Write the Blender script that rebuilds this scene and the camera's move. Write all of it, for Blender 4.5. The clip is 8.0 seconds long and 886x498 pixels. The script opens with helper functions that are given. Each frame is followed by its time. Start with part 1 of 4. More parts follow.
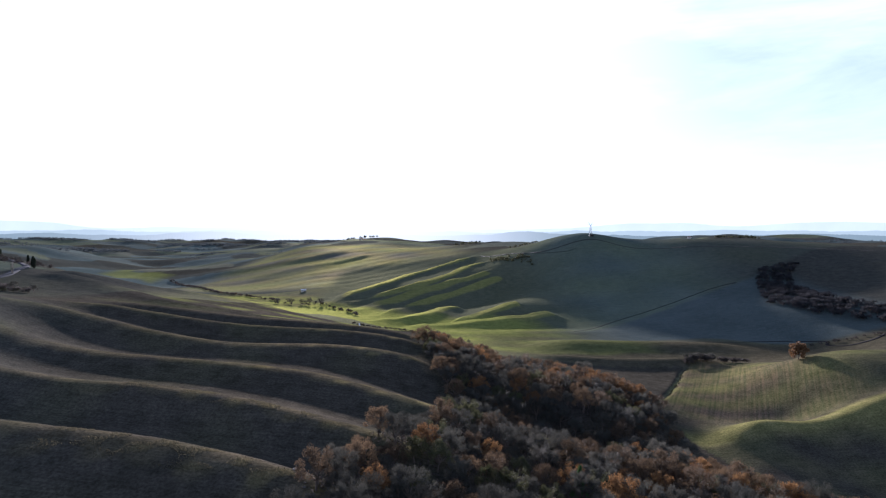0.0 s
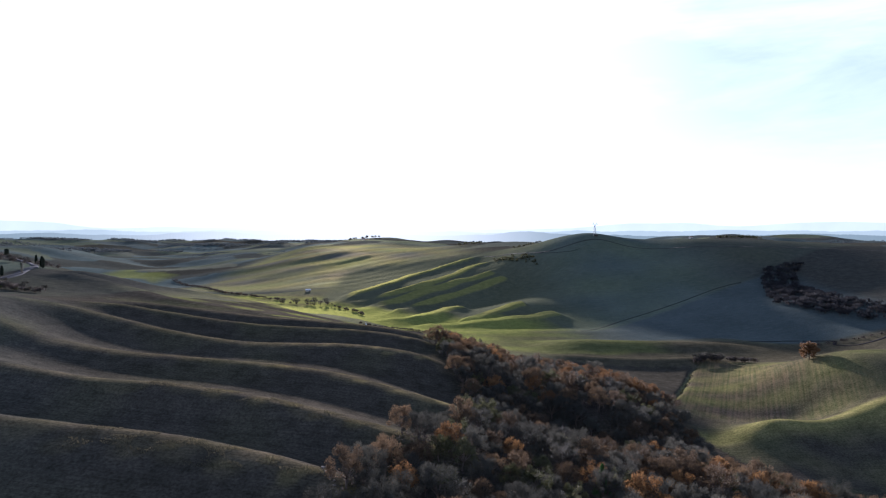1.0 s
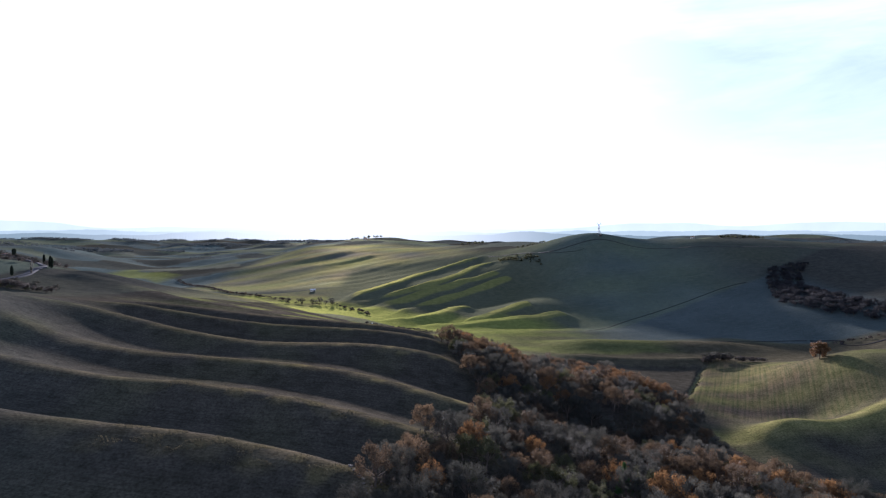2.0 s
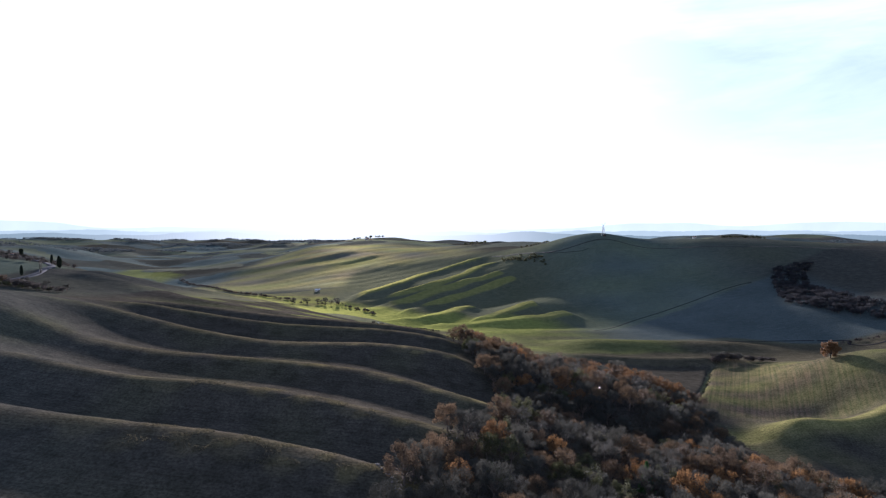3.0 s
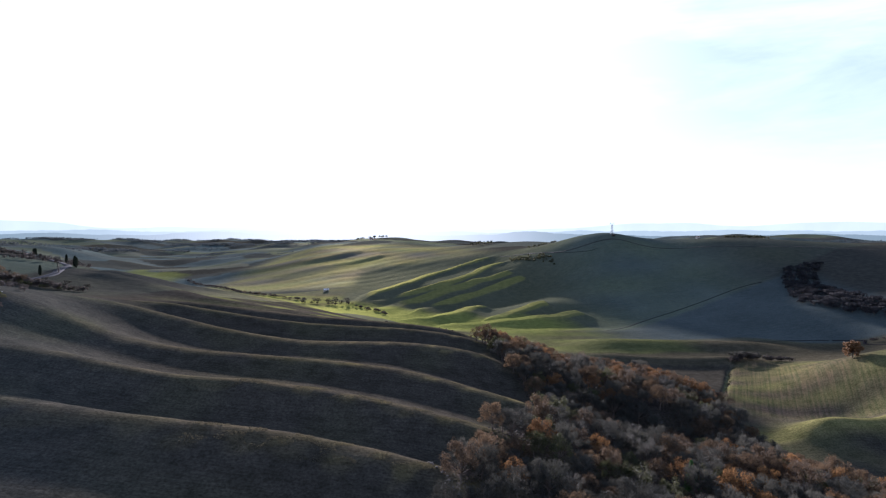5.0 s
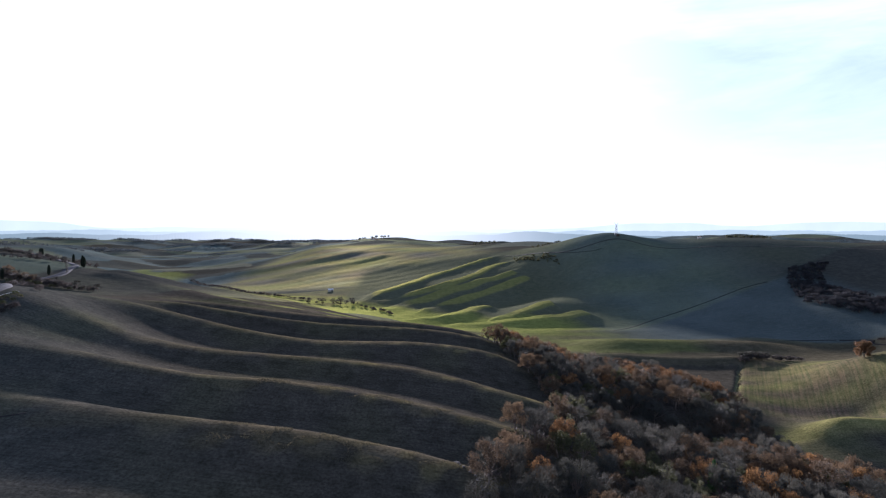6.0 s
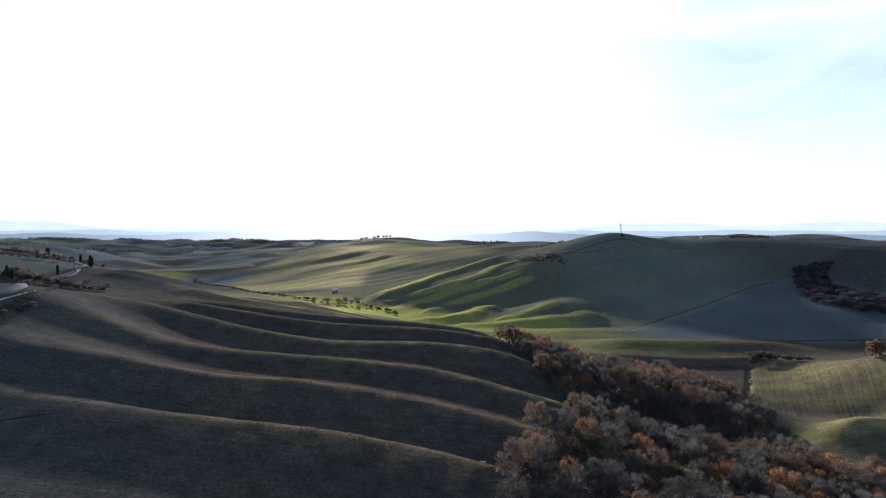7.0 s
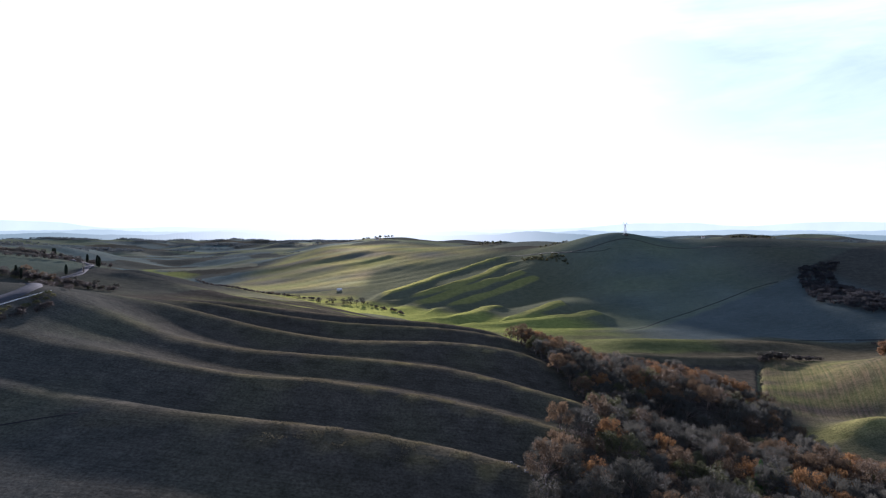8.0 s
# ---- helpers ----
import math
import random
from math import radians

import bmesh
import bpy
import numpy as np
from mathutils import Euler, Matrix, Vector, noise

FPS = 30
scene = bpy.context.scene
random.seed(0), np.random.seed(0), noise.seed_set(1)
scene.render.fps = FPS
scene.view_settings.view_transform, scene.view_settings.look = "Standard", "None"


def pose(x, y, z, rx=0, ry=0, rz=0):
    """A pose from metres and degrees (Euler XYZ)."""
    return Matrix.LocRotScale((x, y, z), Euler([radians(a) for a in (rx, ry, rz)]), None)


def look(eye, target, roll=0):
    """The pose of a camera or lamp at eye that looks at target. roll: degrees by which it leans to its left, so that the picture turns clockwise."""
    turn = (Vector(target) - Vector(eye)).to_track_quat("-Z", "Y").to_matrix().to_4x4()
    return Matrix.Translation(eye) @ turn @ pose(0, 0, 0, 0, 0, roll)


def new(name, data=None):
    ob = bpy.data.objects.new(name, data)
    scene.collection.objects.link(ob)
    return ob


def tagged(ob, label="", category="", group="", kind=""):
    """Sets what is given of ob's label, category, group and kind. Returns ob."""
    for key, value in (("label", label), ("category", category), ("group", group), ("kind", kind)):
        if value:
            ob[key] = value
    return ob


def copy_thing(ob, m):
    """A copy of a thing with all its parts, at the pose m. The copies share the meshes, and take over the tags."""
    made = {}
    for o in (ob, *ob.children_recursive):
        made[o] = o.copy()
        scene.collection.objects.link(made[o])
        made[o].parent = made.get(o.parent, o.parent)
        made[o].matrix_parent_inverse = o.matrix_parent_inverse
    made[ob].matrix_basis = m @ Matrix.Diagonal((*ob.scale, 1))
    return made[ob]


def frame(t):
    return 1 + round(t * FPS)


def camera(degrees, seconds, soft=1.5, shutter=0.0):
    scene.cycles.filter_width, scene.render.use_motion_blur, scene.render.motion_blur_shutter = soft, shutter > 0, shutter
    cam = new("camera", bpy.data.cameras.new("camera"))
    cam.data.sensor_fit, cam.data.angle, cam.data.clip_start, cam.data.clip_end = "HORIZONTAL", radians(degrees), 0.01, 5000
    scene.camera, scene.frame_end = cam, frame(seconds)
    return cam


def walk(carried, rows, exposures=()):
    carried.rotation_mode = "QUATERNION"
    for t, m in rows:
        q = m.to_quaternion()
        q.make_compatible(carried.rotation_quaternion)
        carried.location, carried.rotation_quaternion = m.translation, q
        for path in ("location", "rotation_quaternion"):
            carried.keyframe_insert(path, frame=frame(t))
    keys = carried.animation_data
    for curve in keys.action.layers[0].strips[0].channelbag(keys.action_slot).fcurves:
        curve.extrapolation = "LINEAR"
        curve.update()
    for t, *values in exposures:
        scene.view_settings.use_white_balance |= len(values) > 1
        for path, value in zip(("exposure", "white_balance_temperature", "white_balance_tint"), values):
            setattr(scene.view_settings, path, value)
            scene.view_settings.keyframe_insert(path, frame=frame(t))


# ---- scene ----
cam = camera(73.7, 8.0, 1.2)


def drone(s):
    """The pose after the share s of the flight: sideways to the left, sinking and falling back a little."""
    right = -52.0 * (s + 0.01 * s * (1 - s))
    up = -0.85 * s + 0.33 * s * (1 - s)
    ahead = -2.04 * s - 6.98 * s * (1 - s)
    tilt = radians(-1.7)
    return pose(right, ahead * math.cos(tilt) - up * math.sin(tilt), 100 + ahead * math.sin(tilt) + up * math.cos(tilt), 88.3, 0, 0)


walk(cam, [(t, drone(t / 8)) for t in (0.0, 1.0, 2.0, 3.0, 4.0, 5.0, 6.0, 7.0, 8.0)], [(0.0, 1.38, 5250, 24)])

# ---- light ----
SUN_AZIMUTH, SUN_HEIGHT = radians(-10), radians(11.0)
world = bpy.data.worlds.new("winter_sky")
scene.world = world
world.use_nodes = True
wn, wl = world.node_tree.nodes, world.node_tree.links
wn.clear()
sky = wn.new("ShaderNodeTexSky")
sky.sky_type = "NISHITA"
sky.sun_disc = False
sky.sun_elevation, sky.sun_rotation = SUN_HEIGHT, SUN_AZIMUTH
sky.air_density, sky.dust_density, sky.ozone_density = 1.0, 0.5, 0.5
coord = wn.new("ShaderNodeTexCoord")
squash = wn.new("ShaderNodeMapping")
squash.inputs["Scale"].default_value = (1.3, 1.3, 5.5)
squash.inputs["Rotation"].default_value = (0.25, 0.35, 0.0)
veil = wn.new("ShaderNodeTexNoise")
veil.inputs["Scale"].default_value, veil.inputs["Detail"].default_value, veil.inputs["Roughness"].default_value = 1.7, 9, 0.6
veil.inputs["Distortion"].default_value = 0.4
veil_ramp = wn.new("ShaderNodeValToRGB")
veil_ramp.color_ramp.elements[0].position, veil_ramp.color_ramp.elements[0].color = 0.38, (0.34, 0.34, 0.34, 1)
veil_ramp.color_ramp.elements[1].position, veil_ramp.color_ramp.elements[1].color = 0.62, (0.92, 0.92, 0.92, 1)
cirrus = wn.new("ShaderNodeMix")
cirrus.data_type = "RGBA"
cirrus.inputs["B"].default_value = (7.8, 8.5, 9.4, 1)
back = wn.new("ShaderNodeBackground")
back.inputs["Strength"].default_value = 0.057
out = wn.new("ShaderNodeOutputWorld")
wl.new(coord.outputs["Generated"], squash.inputs["Vector"])
wl.new(squash.outputs["Vector"], veil.inputs["Vector"])
wl.new(veil.outputs["Fac"], veil_ramp.inputs["Fac"])
rise = wn.new("ShaderNodeSeparateXYZ")
thin = wn.new("ShaderNodeMapRange")
thin.interpolation_type = "SMOOTHSTEP"
for socket, v in (("From Min", 0.28), ("From Max", 0.62), ("To Min", 1.0), ("To Max", 0.1)):
    thin.inputs[socket].default_value = v
share = wn.new("ShaderNodeMath")
share.operation = "MULTIPLY"
wl.new(coord.outputs["Generated"], rise.inputs["Vector"])
wl.new(rise.outputs["Z"], thin.inputs["Value"])
wl.new(veil_ramp.outputs["Color"], share.inputs[0])
wl.new(thin.outputs["Result"], share.inputs[1])
low = wn.new("ShaderNodeMapRange")
for socket, v in (("From Min", 0.0), ("From Max", 0.16), ("To Min", 0.6), ("To Max", 0.0)):
    low.inputs[socket].default_value = v
full = wn.new("ShaderNodeMath")
full.operation, full.use_clamp = "ADD", True
wl.new(rise.outputs["Z"], low.inputs["Value"])
wl.new(share.outputs["Value"], full.inputs[0])
wl.new(low.outputs["Result"], full.inputs[1])
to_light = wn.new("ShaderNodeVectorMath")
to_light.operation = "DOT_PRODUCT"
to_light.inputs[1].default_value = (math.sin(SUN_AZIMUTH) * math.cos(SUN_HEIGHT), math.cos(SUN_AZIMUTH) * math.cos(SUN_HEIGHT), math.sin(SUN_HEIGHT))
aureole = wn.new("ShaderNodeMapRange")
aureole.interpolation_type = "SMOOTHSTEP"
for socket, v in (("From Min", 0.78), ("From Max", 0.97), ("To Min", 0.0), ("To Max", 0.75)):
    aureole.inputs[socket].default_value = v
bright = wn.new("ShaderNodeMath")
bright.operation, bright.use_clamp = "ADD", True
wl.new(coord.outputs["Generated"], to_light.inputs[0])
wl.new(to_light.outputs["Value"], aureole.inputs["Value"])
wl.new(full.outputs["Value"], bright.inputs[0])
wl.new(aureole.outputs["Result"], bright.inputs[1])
wl.new(bright.outputs["Value"], cirrus.inputs["Factor"])
wl.new(sky.outputs["Color"], cirrus.inputs["A"])
wl.new(cirrus.outputs["Result"], back.inputs["Color"])
wl.new(back.outputs["Background"], out.inputs["Surface"])

sun = new("sun", bpy.data.lights.new("sun", "SUN"))
sun.data.energy, sun.data.angle, sun.data.color = 5.0, radians(2.0), (1.0, 0.86, 0.69)
to_sun = Vector((math.sin(SUN_AZIMUTH) * math.cos(SUN_HEIGHT), math.cos(SUN_AZIMUTH) * math.cos(SUN_HEIGHT), math.sin(SUN_HEIGHT)))
sun.matrix_world = look(to_sun * 400 + Vector((0, 300, 0)), (0, 300, 0))


# ---- the lie of the land ----
# spot heights (east, north, height), landform by landform, placed to fit the camera's view
SLOPE = [(-33, 140, 40.5), (-66, 140, 45.2), (-100, 140, 49.2), (-116, 140, 51.5), (-155, 140, 56), (-20, 172, 40), (-92, 172, 51.6), (-116, 172, 53.5), (-148, 172, 60), (-7, 218, 35), (-113, 218, 51), (-138, 218, 53.5), (-161, 219, 58.5), (-24, 272, 42), (-95, 272, 45.5),
         (-5, 300, 37), (-112, 99, 48), (-210, 150, 66), (-40, 60, 34), (-120, 20, 40), (-203, 226, 75.5), (-170, 300, 57)]
SPUR = [(-276, 352, 64), (-322, 377, 67), (-338, 487, 70), (-432, 575, 76), (-300, 600, 38), (-165, 450, 41), (-80, 430, 32), (-40, 350, 40),
        (-360, 260, 74), (-520, 420, 80), (-294, 500, 60), (-264, 535, 47), (-236, 555, 40), (-187, 575, 30), (-600, 700, 60), (-330, 740, 20)]
RAVINE = [(16, 205, 30), (75, 258, 20), (97, 276, 14), (46, 155, 23), (83, 166, 19), (51, 188, 21.5), (66, 206, 18.5), (80, 334, 15.5), (7, 170, 32), (58, 238, 24), (32, 285, 29), (112, 225, 5.5), (140, 222, 3.5), (50, 226, 13.5), (90, 222, 9),
          (150, 160, 4), (30, 100, 28), (160, 60, 4), (60, 326, 18)]
FIELD = [(157, 386, 7.5), (190, 400, 9), (202, 335, 26.5), (232, 311, 34.5), (208, 313, 32), (206, 287, 27), (125, 325, 10.5), (157, 345, 8), (198, 362, 17), (141, 261, 11.5), (190, 261, 15.5),
         (117, 262, 6.5), (171, 290, 8.5), (148, 288, 6.5), (165, 230, 1.5), (215, 226, 5), (300, 330, 32), (280, 230, 16), (250, 400, 12)]
VALLEY = [(-196, 770, 8), (-309, 880, 8), (-9, 736, 8), (-62, 715, 6), (-204, 860, 12), (90, 452, 4), (130, 448, 3.5), (0, 520, 5), (-60, 590, 5), (30, 620, 7),
          (-711, 1475, -7), (-1054, 2018, 8), (-500, 1080, 2)]
TOWER_HILL = [(218, 877, 93), (101, 971, 69), (75, 956, 56), (82, 884, 50), (93, 863, 46), (-39, 813, 28), (181, 1015, 83), (-60, 744, 6), (128, 665, 12), (94, 690, 19.5), (126, 560, 3), (118, 815, 31), (92, 775, 21), (50, 740, 11), (352, 700, 38), (267, 600, 14), (318, 500, 9), (273, 780, 48), (260, 850, 72),
              (400, 684, 36), (345, 570, 26), (456, 820, 79), (360, 870, 84), (300, 905, 84.5), (620, 760, 70), (540, 560, 44), (-68, 850, 27), (218, 1100, 70), (430, 1100, 72)]
FAR = [(-194, 1100, 36), (-291, 1300, 58), (-450, 1360, 31), (-250, 1480, 66), (0, 1350, 70), (120, 1250, 76), (-309, 2048, 72), (-982, 1500, 54), (-1500, 1800, 44), (900, 1500, 48),
       (300, 2000, 40), (-700, 2600, 42), (-1800, 2800, 50), (700, 2900, 30), (1900, 2300, 48), (0, 3000, 26), (-2500, 3600, 40), (2600, 3600, 40), (-900, 900, 45),
       (1100, 600, 66), (800, 0, 30), (-800, -100, 70), (0, -700, 40), (0, -3000, 50), (3500, 0, 60), (-3500, 0, 60), (0, 4700, 20), (1650, 2570, 66), (1000, 2000, 77), (930, 2230, 76)]
SPOTS = np.array(SLOPE + SPUR + RAVINE + FIELD + VALLEY + TOWER_HILL + FAR, float)


def radial(d2):
    return d2 * np.log(np.maximum(d2, 1e-9))


def solve_spots():
    p = SPOTS[:, :2] / 300
    n = len(p)
    a = np.zeros((n + 3, n + 3))
    a[:n, :n] = radial(((p[:, None] - p[None]) ** 2).sum(-1)) + 0.0004 * np.eye(n)
    a[:n, n], a[:n, n + 1:] = 1, p
    a[n, :n], a[n + 1:, :n] = 1, p.T
    return np.linalg.solve(a, np.concatenate([SPOTS[:, 2], np.zeros(3)]))


WEIGHTS = solve_spots()


def step(e0, e1, v):
    s = np.clip((v - e0) / (e1 - e0), 0, 1)
    return s * s * (3 - 2 * s)


def waves(x, y, size, seed):
    """Smooth uneven swells about size metres long, between -1 and 1."""
    rng = np.random.RandomState(seed)
    total = np.zeros_like(x)
    for k in range(7):
        a, ph, f = rng.uniform(0, 2 * math.pi), rng.uniform(0, 2 * math.pi), rng.uniform(0.6, 1.7) * 2 * math.pi / size
        total += np.sin(f * (x * math.cos(a) + y * math.sin(a)) + ph)
    return total / 4


def folds(v, crests):
    """1 on each crest, 0 half way between."""
    ph = np.interp(v, crests, np.arange(len(crests)))
    return 0.5 + 0.5 * np.cos(2 * math.pi * ph)


NEAR_CRESTS = [-20, 60, 140, 172, 218, 272, 318, 360, 405]
# crest lines of the eroded ribs on the hill's flank, from the top down (east, north)
RIB_TOP = [(62, 1032), (4, 983), (-52, 909), (-88, 852), (-131, 818), (-149, 764)]
RIB_SECOND = [(75, 953), (33, 930), (6, 872), (-38, 810), (-83, 796), (-115, 777)]
RIB_THIRD = [(81, 877), (46, 856), (16, 836), (-15, 804), (-55, 778), (-82, 762), (-109, 722)]
RIB_FOURTH = [(92, 852), (59, 827), (32, 799), (8, 780), (-21, 757), (-43, 742), (-58, 718)]
RIB_FIFTH = [(22, 714), (-4, 703), (-17, 673), (-36, 651), (-53, 644)]
RIB_SIXTH = [(93, 680), (72, 675), (58, 661), (44, 650), (27, 637)]
RIB_FOOT = [(126, 655), (102, 641), (84, 628), (55, 619), (22, 611), (-8, 612)]
# low ridges of the road spur and of the slope beyond the valley
SPUR_NEAR = [(-315, 461), (-292, 462), (-262, 450), (-232, 438), (-201, 420), (-172, 410), (-150, 404)]
SPUR_EDGE = [(-316, 475), (-294, 500), (-278, 520), (-264, 535), (-236, 555), (-187, 575)]
SLOPE_LOW = [(-148, 1196), (-209, 1139), (-287, 1094), (-363, 1033)]
SLOPE_HIGH = [(-203, 1271), (-266, 1212), (-355, 1199), (-448, 1199), (-524, 1160)]
RIB_SIZE = {id(RIB_TOP): 0.6, id(RIB_SECOND): 0.42, id(RIB_THIRD): 0.42, id(RIB_FOURTH): 0.6, id(RIB_FIFTH): 0.7, id(RIB_SIXTH): 0.6, id(RIB_FOOT): 0.5}
RIBS = [RIB_TOP, RIB_SECOND, RIB_THIRD, RIB_FOURTH, RIB_FIFTH, RIB_SIXTH, RIB_FOOT]


def near_fold(x, y):
    yy = y + 7 * waves(x, y * 0.3, 170, 5) + 0.06 * (x + 80)
    return folds(yy, NEAR_CRESTS) ** 0.8, step(18, -8, x + 0.12 * (y - 200)) * step(425, 330, y) * step(104, 138, y) * step(-225, -175, x) * (0.4 + 0.6 * step(-168, -90, x + 0.5 * (y - 140)))


def rib_rise(x, y, line, near_side, far_side=1.9, sharp=2.4, brow=0.0):
    """1 on the crest line, falling off to both sides, fading at its upper end and spreading at its foot."""
    best, where, side = np.full_like(x, 1e9), np.zeros_like(x), np.zeros_like(x)
    parts = len(line) - 1
    for k, ((ax, ay), (bx, by)) in enumerate(zip(line, line[1:])):
        dx, dy = bx - ax, by - ay
        t = np.clip(((x - ax) * dx + (y - ay) * dy) / (dx * dx + dy * dy), 0, 1)
        d = np.hypot(x - ax - t * dx, y - ay - t * dy)
        nearer = d < best
        best, where = np.where(nearer, d, best), np.where(nearer, (k + t) / parts, where)
        side = np.where(nearer, np.sign(dx * (y - ay) - dy * (x - ax)), side)
    wide = (7.0 + 4.0 * where) * np.where(side > 0, near_side, far_side)
    flat = np.where(side > 0, np.minimum(best, brow), 0)
    return (1 + 0.009 * flat) * np.exp(-((best - flat) / wide) ** np.where(side > 0, sharp, 2.4)) * step(-0.02, 0.12, where) * (1 - 0.35 * step(0.7, 1.0, where))


def spur_fold(x, y):
    m = step(-200, -130, x) * step(195, 130, x) * step(560, 600, y) * step(1080, 1000, y)
    f, c = np.zeros_like(m), np.zeros_like(m)
    on = m > 0
    if on.any():
        bx, by = x[on] + 2.5 * waves(x[on], y[on], 60, 8), y[on] + 2.5 * waves(x[on], y[on], 55, 9)
        rise, brow = np.zeros_like(bx), np.zeros_like(bx)
        for line in RIBS:
            one = rib_rise(bx, by, line, 1.7, 0.9, 1.6, 9.0)
            rise, brow = np.maximum(rise, RIB_SIZE[id(line)] * one), np.maximum(brow, one)
        f[on], c[on] = rise, brow
    return f, m, c


def height(x, y):
    x, y = np.atleast_1d(np.asarray(x, float)), np.atleast_1d(np.asarray(y, float))
    px, py = x / 300, y / 300
    n = len(SPOTS)
    z = WEIGHTS[n] + WEIGHTS[n + 1] * px + WEIGHTS[n + 2] * py
    for i in range(n):
        z = z + WEIGHTS[i] * radial((px - SPOTS[i, 0] / 300) ** 2 + (py - SPOTS[i, 1] / 300) ** 2)
    f, m = near_fold(x, y)
    z = z + m * (4.7 * f ** 1.7 - 1.6)
    f, m, c = spur_fold(x, y)
    z = z + m * (8.5 * f - 3.0)
    bank = step(112, 150, x) * step(420, 300, x)
    z = z + bank * 4.5 * np.exp(-((y - 262 - 0.05 * (x - 150)) / 10) ** 2)
    z = z + bank * 0.8 * np.exp(-((y - 338 + 0.12 * (x - 200)) / 14) ** 2)
    cut = np.interp(y, [310, 325, 386, 402], [116, 125, 157, 170])
    z = z - 1.3 * np.exp(-((x - cut - 1.2 * waves(x, y, 22, 33)) / 1.6) ** 2) * step(305, 322, y) * step(408, 394, y)
    z = z + 5.6 * step(40, 90, x) * step(215, 160, x) * np.exp(-((y - 410) / 14) ** 2)
    z = z + 7.5 * step(60, 115, x) * step(280, 210, x) * np.exp(-((y - 488 + 0.10 * (x - 140)) / 25) ** 2)
    slope = step(-430, -340, x) * step(60, -40, x) * step(870, 930, y) * step(1400, 1300, y)
    z = z + slope * 0.55 * (folds(y - 0.55 * x + 9 * waves(x, y, 160, 36), np.arange(800, 1800, 46.0)) - 0.5)
    for lines, size, tall, box in (((SPUR_NEAR, SPUR_EDGE), 1.3, 3.4, (-380, -90, 360, 640)), ((SLOPE_LOW, SLOPE_HIGH), 2.6, 2.2, (-620, -60, 930, 1380))):
        on = (x > box[0]) & (x < box[1]) & (y > box[2]) & (y < box[3])
        if on.any():
            bend = 3.0 * size * waves(x[on], y[on], 80 * size, 52)
            z[on] += tall * np.maximum(*(rib_rise((x[on] + bend) / size, (y[on] + bend) / size, [(a / size, b / size) for a, b in line], 1.0) for line in lines))
    far = step(900, 1700, np.hypot(x, y))
    z = z + far * (12 * waves(x, y, 700, 11) + 5 * waves(x, y, 260, 12))
    z = z + 0.11 * waves(x, y, 31, 13) + 0.05 * waves(x, y, 9, 14)
    return z


def ground_z(x, y):
    return float(height(np.array([x]), np.array([y]))[0])


# ---- materials ----
def shader(name, rough=0.9):
    m = bpy.data.materials.new(name)
    m.use_nodes = True
    b = m.node_tree.nodes["Principled BSDF"]
    b.inputs["Roughness"].default_value = rough
    b.inputs["Specular IOR Level"].default_value = 0.2
    return m, m.node_tree.nodes, m.node_tree.links, b


def noise_node(n, l, where, scale, detail=4, rough=0.6):
    t = n.new("ShaderNodeTexNoise")
    t.inputs["Scale"].default_value, t.inputs["Detail"].default_value, t.inputs["Roughness"].default_value = scale, detail, rough
    l.new(where, t.inputs["Vector"])
    return t.outputs["Fac"]


def mix_node(n, l, fac, a, b, mode="MIX"):
    t = n.new("ShaderNodeMix")
    t.data_type, t.blend_type = "RGBA", mode
    for socket, v in (("Factor", fac), ("A", a), ("B", b)):
        if isinstance(v, bpy.types.NodeSocket):
            l.new(v, t.inputs[socket])
        elif socket == "Factor":
            t.inputs[socket].default_value = v
        else:
            t.inputs[socket].default_value = (*v, 1)
    return t.outputs["Result"]


def ramp_node(n, l, v, stops):
    t = n.new("ShaderNodeValToRGB")
    while len(t.color_ramp.elements) < len(stops):
        t.color_ramp.elements.new(0.5)
    for e, (p, c) in zip(t.color_ramp.elements, stops):
        e.position, e.color = p, (*c, 1)
    l.new(v, t.inputs["Fac"])
    return t.outputs["Color"]


def grey(v):
    return (v, v, v)


def plain(name, colour, rough=0.8, vary=0.25, scale=3.0, metal=0.0):
    """A weathered plain surface: its colour with grain at two scales and fine relief."""
    m, n, l, b = shader(name, rough)
    where = n.new("ShaderNodeNewGeometry").outputs["Position"]
    big, small = noise_node(n, l, where, scale * 0.3), noise_node(n, l, where, scale * 4)
    c = mix_node(n, l, 1.0, colour, ramp_node(n, l, big, [(0.3, grey(1 - vary)), (0.7, grey(1 + vary))]), "MULTIPLY")
    c = mix_node(n, l, 1.0, c, ramp_node(n, l, small, [(0.3, grey(1 - vary)), (0.7, grey(1 + vary))]), "MULTIPLY")
    l.new(c, b.inputs["Base Color"])
    b.inputs["Metallic"].default_value = metal
    return m


